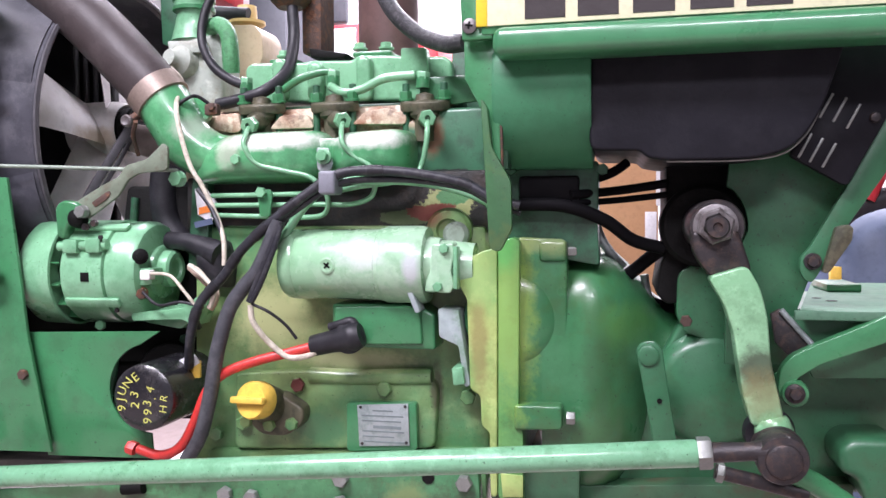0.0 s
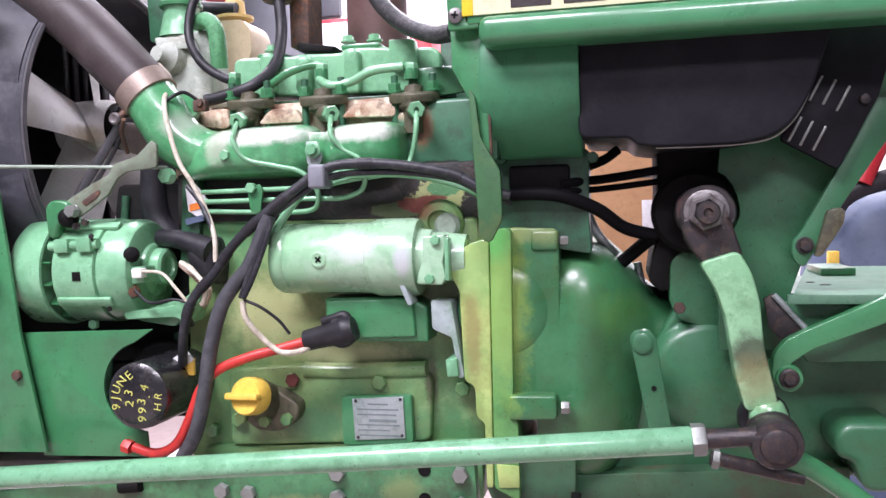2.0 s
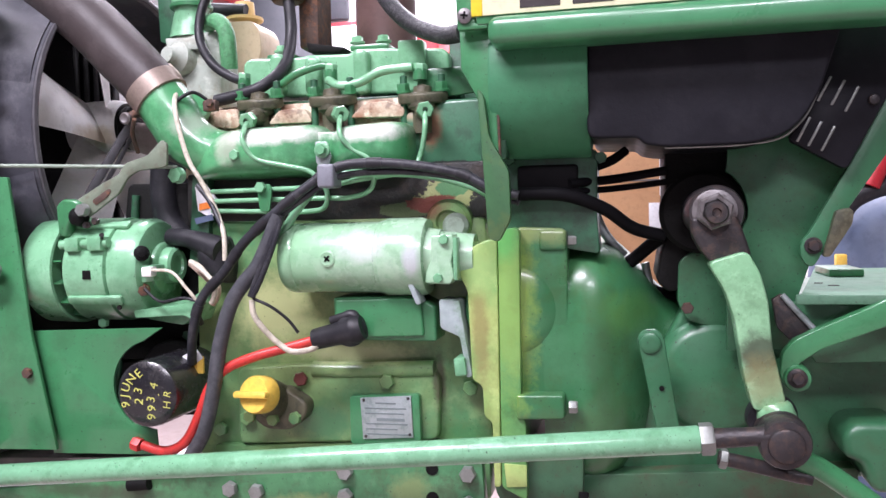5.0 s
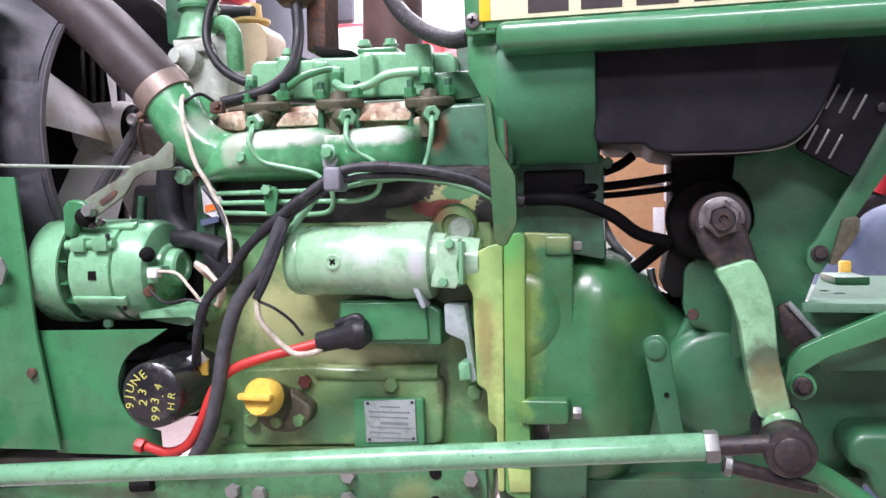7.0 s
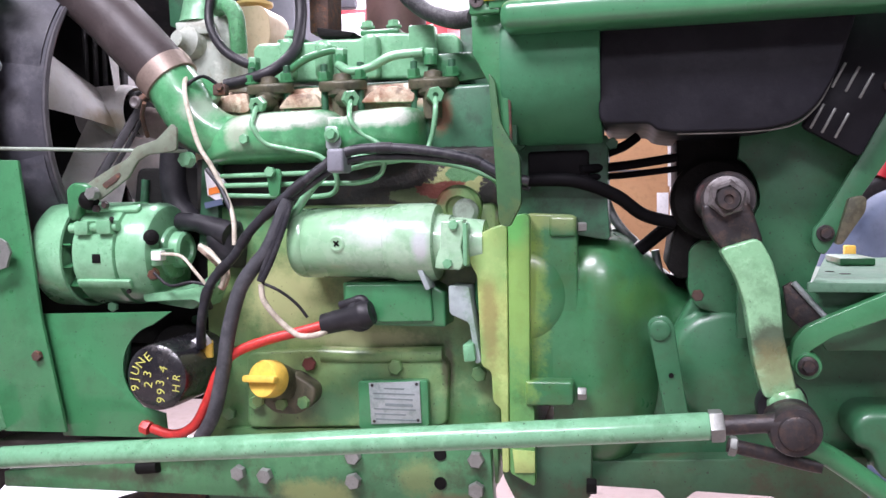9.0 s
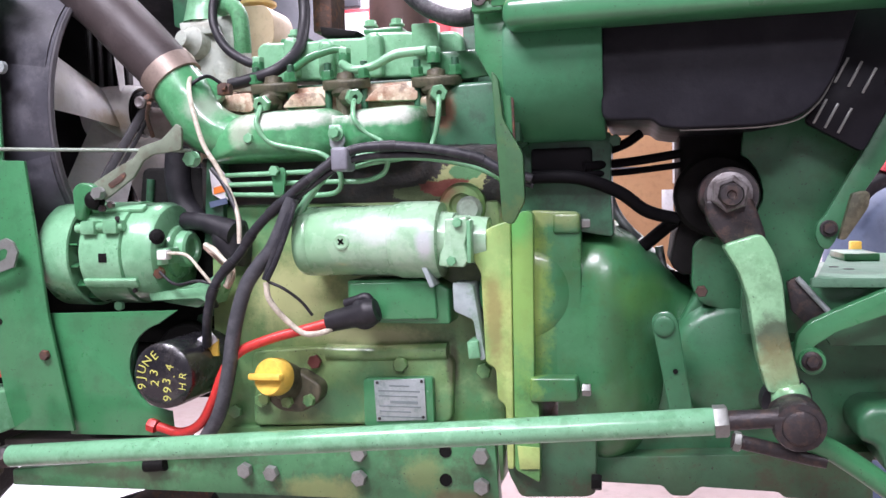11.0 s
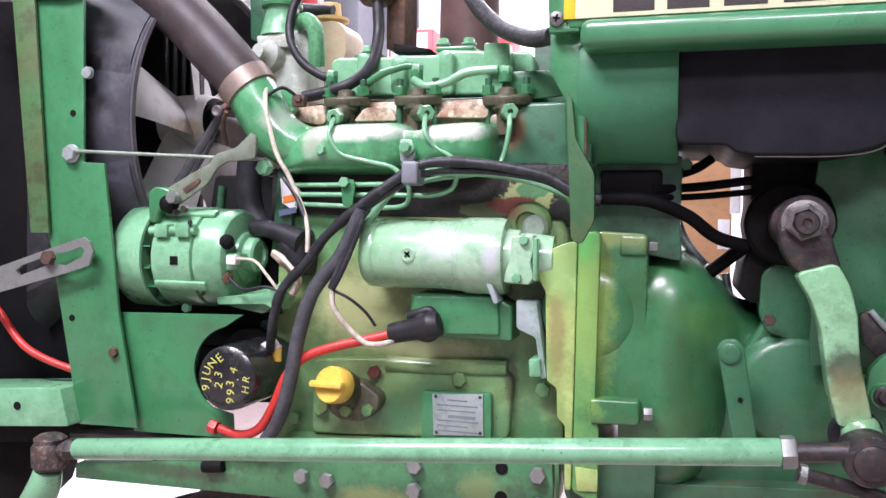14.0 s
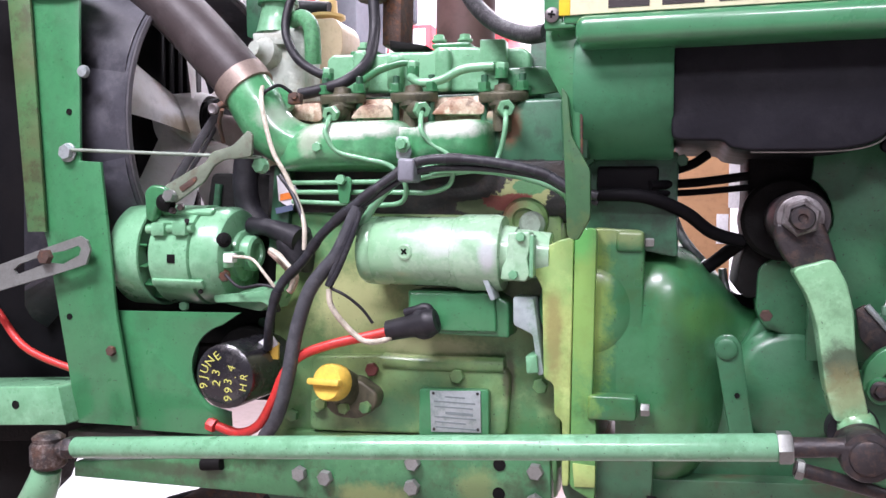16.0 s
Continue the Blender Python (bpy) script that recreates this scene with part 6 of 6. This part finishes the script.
cable([(-0.5382, 0.905, 0.8315), (-0.5216, 0.9, 0.8244), (-0.5062, 0.895, 0.8101)], 0.0035, WHITE_WIRE, "cream wire behind loom", "cream_wire")
cable([(-0.5992, 0.96, 0.8639), (-0.5631, 0.95, 0.8602), (-0.5265, 0.945, 0.8487), (-0.5097, 0.94, 0.8435)], [0.012, 0.013, 0.018, 0.018], RUBBER, "black rubber plug behind alternator", "rubber_plug")
# Cables in the opening: the shade under the tank is in their black.
cable([(-0.0377, 0.91, 0.9186), (0.015, 0.95, 0.9239), (0.076, 0.96, 0.9323)], 0.0055, PITBLACK, "black cable across the opening")
cable([(-0.0377, 0.91, 0.9085), (0.015, 0.95, 0.9121), (0.0761, 0.96, 0.9185)], 0.004, PITBLACK, "black cable across the opening")
cable([(-0.0988, 0.91, 0.9078), (-0.0444, 0.91, 0.9052), (0.0018, 0.93, 0.8879), (0.0355, 0.95, 0.8633), (0.0729, 0.96, 0.8526)], 0.008, PITBLACK, "thick black cable across the opening")
cable([(-0.0124, 0.95, 0.9382), (0.0115, 0.96, 0.9474), (0.0287, 0.97, 0.9596)], 0.006, PITBLACK, "black cable loop under the tank")
plug = thing("alternator_plug", "black rubber moulded plug behind alternator", "plug")
part("moulding", pillow(rounded([(-0.5551, 0.8582), (-0.508, 0.864), (-0.4987, 0.8297), (-0.5032, 0.7967), (-0.5276, 0.8005), (-0.5491, 0.8219)], 0.008), 0.93, 0.03), RUBBER, plug)
BRAIDWIRE = surface("pinkish_bare_braid", (0.62, 0.46, 0.38), (0.48, 0.34, 0.27), 0.5, 0.2, scale=60, fine=420, bump=0.8)
cable([(-0.5483, 0.925, 0.8284), (-0.5331, 0.92, 0.818), (-0.5165, 0.915, 0.8063)], 0.0052, BRAIDWIRE, "flat pinkish bare braid beside alternator", "earth_braid")
cable([(-0.5045, 0.91, 0.8024), (-0.5, 0.905, 0.7921), (-0.5015, 0.9, 0.7816), (-0.5064, 0.9, 0.7753)], 0.0048, BRAIDWIRE, "flat pinkish bare braid beside alternator", "earth_braid")
tagg = thing("paper_tag", "small white and orange tag behind manifold", "tag")
part("card", plate([(-0.553, 0.9342), (-0.5385, 0.9379), (-0.5194, 0.9144), (-0.5284, 0.8873), (-0.5494, 0.8992)], 0.95, 0.001, 0), PAPER, tagg)
part("blue_patch", plate([(-0.5547, 0.8887), (-0.5281, 0.8939), (-0.5262, 0.886), (-0.5527, 0.8807)], 0.9488, 0.001, 0), BLUEGREY, tagg)
part("orange_patch", plate([(-0.547, 0.9085), (-0.5249, 0.9129), (-0.525, 0.9036), (-0.5472, 0.8991)], 0.9488, 0.001, 0), ORANGE, tagg)

for p in ((-0.1103, 0.92, 0.951), (-0.0009, 0.93, 0.9494)):
    bolt(p, pier, GREEN_DARK, 0.013, 0.006)
cable([(-0.0126, 1.0, 0.8863), (-0.0025, 1.0, 0.8613), (0.0105, 1.0, 0.8422), (0.0248, 1.0, 0.8262)], 0.0062, ALLOY, "bright steel conduit behind clutch housing", "steel_conduit")
cable([(0.0248, 0.99, 0.8137), (0.0396, 0.99, 0.8254), (0.0567, 0.98, 0.8404), (0.0713, 0.97, 0.8522)], 0.0085, PITBLACK, "black cable behind steering plate")
cable([(0.0263, 1.02, 0.8145), (0.0379, 1.02, 0.8042), (0.0495, 1.02, 0.791), (0.0553, 1.02, 0.7806)], 0.0026, WHITE_WIRE, "cream wire behind clutch housing", "cream_wire")
cable([(0.0511, 1.03, 0.8155), (0.0533, 1.03, 0.8013), (0.057, 1.03, 0.7842)], 0.0055, ALLOY, "bright bundle of thin wires", "wire_bundle")
cable([(-0.4333, 0.87, 0.7878), (-0.4198, 0.87, 0.8129), (-0.4026, 0.872, 0.8554), (-0.3948, 0.876, 0.8835)], 0.0035, CABLE, "thin taped wire along the loom", "taped_wire")
cable([(-0.569, 0.93, 1.044), (-0.5562, 0.93, 1.053), (-0.5477, 0.945, 1.061), (-0.5364, 0.955, 1.054), (-0.5265, 0.96, 1.043)], 0.0025, RUBBER, "thin dark wire round the elbow", "thin_wire")
cable([(-0.6195, 0.915, 1.025), (-0.6331, 0.93, 1.008), (-0.6387, 0.95, 0.9828)], 0.003, RUSTY, "rusty wire hanging from clamp", "rusty_wire")
cable([(-0.513, 0.88, 0.7819), (-0.5201, 0.885, 0.7665), (-0.5231, 0.9, 0.7497)], 0.004, CABLE, "short taped wire by filter", "taped_wire")
term = thing("rusty_terminal", "rusty terminal with screw on manifold elbow", "terminal")
part("tab", box((-0.5362, 0.955, 1.193)[0], (-0.5169, 0.955, 1.192)[0], 0.948, 0.96, (-0.5325, 0.955, 1.035)[2], (-0.5322, 0.955, 1.05)[2], 0.002), RUSTY, term)
bolt((-0.5246, 0.95, 1.046), term, RUSTY, 0.01, 0.006)
# Added black tube, only there to darken a bright gap.
cable([(0.0368, 1.04, 0.7814), (0.0515, 1.04, 0.7755), (0.0698, 1.04, 0.7698), (0.0915, 1.04, 0.7656)], 0.013, PITBLACK, "black filler tube closing the gap behind clutch housing", "hose")
# lower right linkage
lever = thing("pedal_lever", "green curved pedal lever with dark pivot bolt", "lever")
part("bar", plate(rounded([(0.3372, 0.8011), (0.298, 0.783), (0.2263, 0.7502), (0.2046, 0.739), (0.1925, 0.7243), (0.1897, 0.7004), (0.1933, 0.6912), (0.2096, 0.6869), (0.2177, 0.694), (0.2141, 0.7064), (0.2082, 0.7124), (0.2323, 0.7293), (0.2983, 0.7551), (0.3375, 0.7735)], 0.006), 0.868, 0.016, 0.004, 3), GREEN, lever)
part("pivot", hexagon((0.2062, 0.862, 0.6984), FRONT, 0.0125, 0.007, 10, 0.0105), DARKSTEEL, lever)
part("pivot_boss", lathe((0.2074, 0.868, 0.6972), FRONT, [(-0.06, 0.015), (0.0, 0.015), (0.004, 0.0135), (0.004, 0)], 24), GREEN, lever)
hook = thing("return_lever", "rusty return lever beside steering arm", "lever")
part("bar", plate([(0.1871, 0.7805), (0.1973, 0.7865), (0.234, 0.7445), (0.2103, 0.7297), (0.1922, 0.7485)], 0.9, 0.008, 0.001), DARKSTEEL, hook)
part("edge", tube([(0.1976, 0.898, 0.7854), (0.2312, 0.898, 0.7466)], 0.0034, 8), ALLOY, hook)
crod = thing("brake_rod", "dark threaded brake rod with zinc nut", "rod")
part("rod", tube([(0.1233, 0.86, 0.609), (0.1619, 0.86, 0.6013), (0.2027, 0.86, 0.5926), (0.22, 0.86, 0.59)], 0.008, 14), DARKSTEEL, crod)
part("nut", hexagon((0.1251, 0.86, 0.6085), (1, 0, -0.2), 0.02, 0.008, 0), STEEL, crod)
tagged(part("brake_bar", tube([(0.1997, 0.86, 0.613), (0.2256, 0.86, 0.6021), (0.2597, 0.86, 0.5797), (0.2823, 0.86, 0.5629)], 0.012, 16), GREEN), "green brake bar under steering link", "bar")

# ---- background things ----
bxx = thing("cardboard_box", "brown cardboard box with worn edge", "box")
part("carton", box(-0.12, 0.1435, 2.8, 3.3, 0.45, 1.3, 0.006), CARD, bxx)
part("flap", box(0.136, 0.17, 2.77, 2.8, 0.93, 1.3, 0.004), PAPER, bxx, "white torn paper edge")
part("label", box(0.1, 0.138, 2.794, 2.799, 0.81, 0.91, 0.001), PAPER, bxx, "white paper label")
part("tape", box(-0.12, 0.1435, 2.796, 2.7995, 0.985, 0.99, 0), GREYPAINT, bxx)

st2 = thing("work_stool", "grey steel stand behind the tractor", "stand")
part("top", box(-0.2, 0.24, 2.72, 3.4, 0.40, 0.45, 0.006), GREYPAINT, st2)
for lx in (-0.17, 0.21):
    for ly in (2.78, 3.34):
        part("leg", box(lx - 0.02, lx + 0.02, ly - 0.02, ly + 0.02, 0, 0.40, 0.003), GREYPAINT, st2)
cabn = thing("tool_cabinet", "tall grey cabinet by the back wall", "cabinet")
part("body", box((-2.111, 4.4, 2.179)[0], (-1.882, 4.4, 2.164)[0], 4.4, 4.9, 0, 2.5, 0.01), GREYPAINT, cabn)
redc = thing("red_cabinet", "low red tool cabinet by the back wall", "cabinet")
part("body", box((-1.615, 4.2, 2.096)[0], (-1.356, 4.2, 2.079)[0], 4.2, 4.8, 0, (-1.486, 4.2, 1.953)[2], 0.01), REDPAINT, redc)
part("drawer_face", box((-1.598, 4.2, 2.095)[0], (-1.388, 4.2, 2.081)[0], 4.185, 4.2, 0.3, (-1.486, 4.2, 1.929)[2], 0.004), WALLPAINT, redc)
redb = thing("red_crate", "red metal crate by the back wall", "crate")
part("body", box((-0.7537, 3, 1.732)[0], (-0.6647, 3, 1.727)[0], 3.0, 3.4, 0, (-0.7212, 3, 1.612)[2], 0.01), REDPAINT, redb)
win = thing("wall_panel", "grey wall panel with white frame", "panel")
part("pane", box((-1.882, 4.95, 2.305)[0], (-1.703, 4.95, 2.294)[0], 4.95, 5.0, (-1.788, 4.95, 2.163)[2], (-1.784, 4.95, 2.514)[2], 0.004), GREYPAINT, win)
redx = thing("red_sign", "red box on the back wall", "box")
part("body", box((-2.5482, 4.7, 2.2877)[0], (-2.4308, 4.7, 2.2809)[0], 4.7, 5.0, (-2.4993, 4.7, 2.2776)[2], (-2.4993, 4.7, 2.2776)[2] + 0.4, 0.01), REDPAINT, redx)
drum = thing("tarp_bundle", "blue grey sheeted bundle behind the tractor", "bundle")
part("sheet", tube([(0.8, 2.72, 0.0), (0.81, 2.72, 0.35), (0.815, 2.72, 0.82), (0.82, 2.72, 0.95)], [0.3, 0.26, 0.2, 0.09], 28), BLUEGREY, drum)
part("dark_rim", tube([(0.63, 2.54, 0.822), (0.66, 2.53, 0.888), (0.715, 2.52, 0.926), (0.81, 2.52, 0.953)], 0.03, 14), RUBBER, drum)
part("red_edge", tube([(0.71, 2.5, 0.94), (0.79, 2.5, 1.13)], 0.03, 10), REDPAINT, drum)
part("yellow_strap", box(0.622, 0.652, 2.5, 2.53, 0.69, 0.742, 0.004), YELLOW, drum)
rag = thing("paper_towel", "crumpled white paper towel on the floor", "paper")
bm = bmesh.new()
bmesh.ops.create_grid(bm, x_segments=36, y_segments=28, size=0.5, matrix=Matrix.Diagonal((0.75, 1.1, 1, 1)))
for v in bm.verts:
    v.co.z = 0.02 + 0.05 * abs(noise.noise(v.co * 9))
bmesh.ops.solidify(bm, geom=bm.faces[:], thickness=0.002)
bmesh.ops.transform(bm, matrix=Matrix.Translation((-1.66, 2.0, 0.0)) @ pose(0, 0, 0, 0, 0, 25), verts=bm.verts[:])
part("sheet", bm, PAPER, rag)

# ---- seat every thing's origin at its base ----
for ob in list(scene.objects):
    if ob.parent or ob.type not in ("EMPTY", "MESH"):
        continue
    meshes = [o for o in (ob, *ob.children_recursive) if o.type == "MESH"]
    if not meshes:
        continue
    lo = np.min([np.min([v.co for v in o.data.vertices], axis=0) for o in meshes], axis=0)
    hi = np.max([np.max([v.co for v in o.data.vertices], axis=0) for o in meshes], axis=0)
    base = Vector(((lo[0] + hi[0]) / 2, (lo[1] + hi[1]) / 2, lo[2]))
    ob.location = base
    for o in meshes:
        o.data.transform(Matrix.Translation(-base))
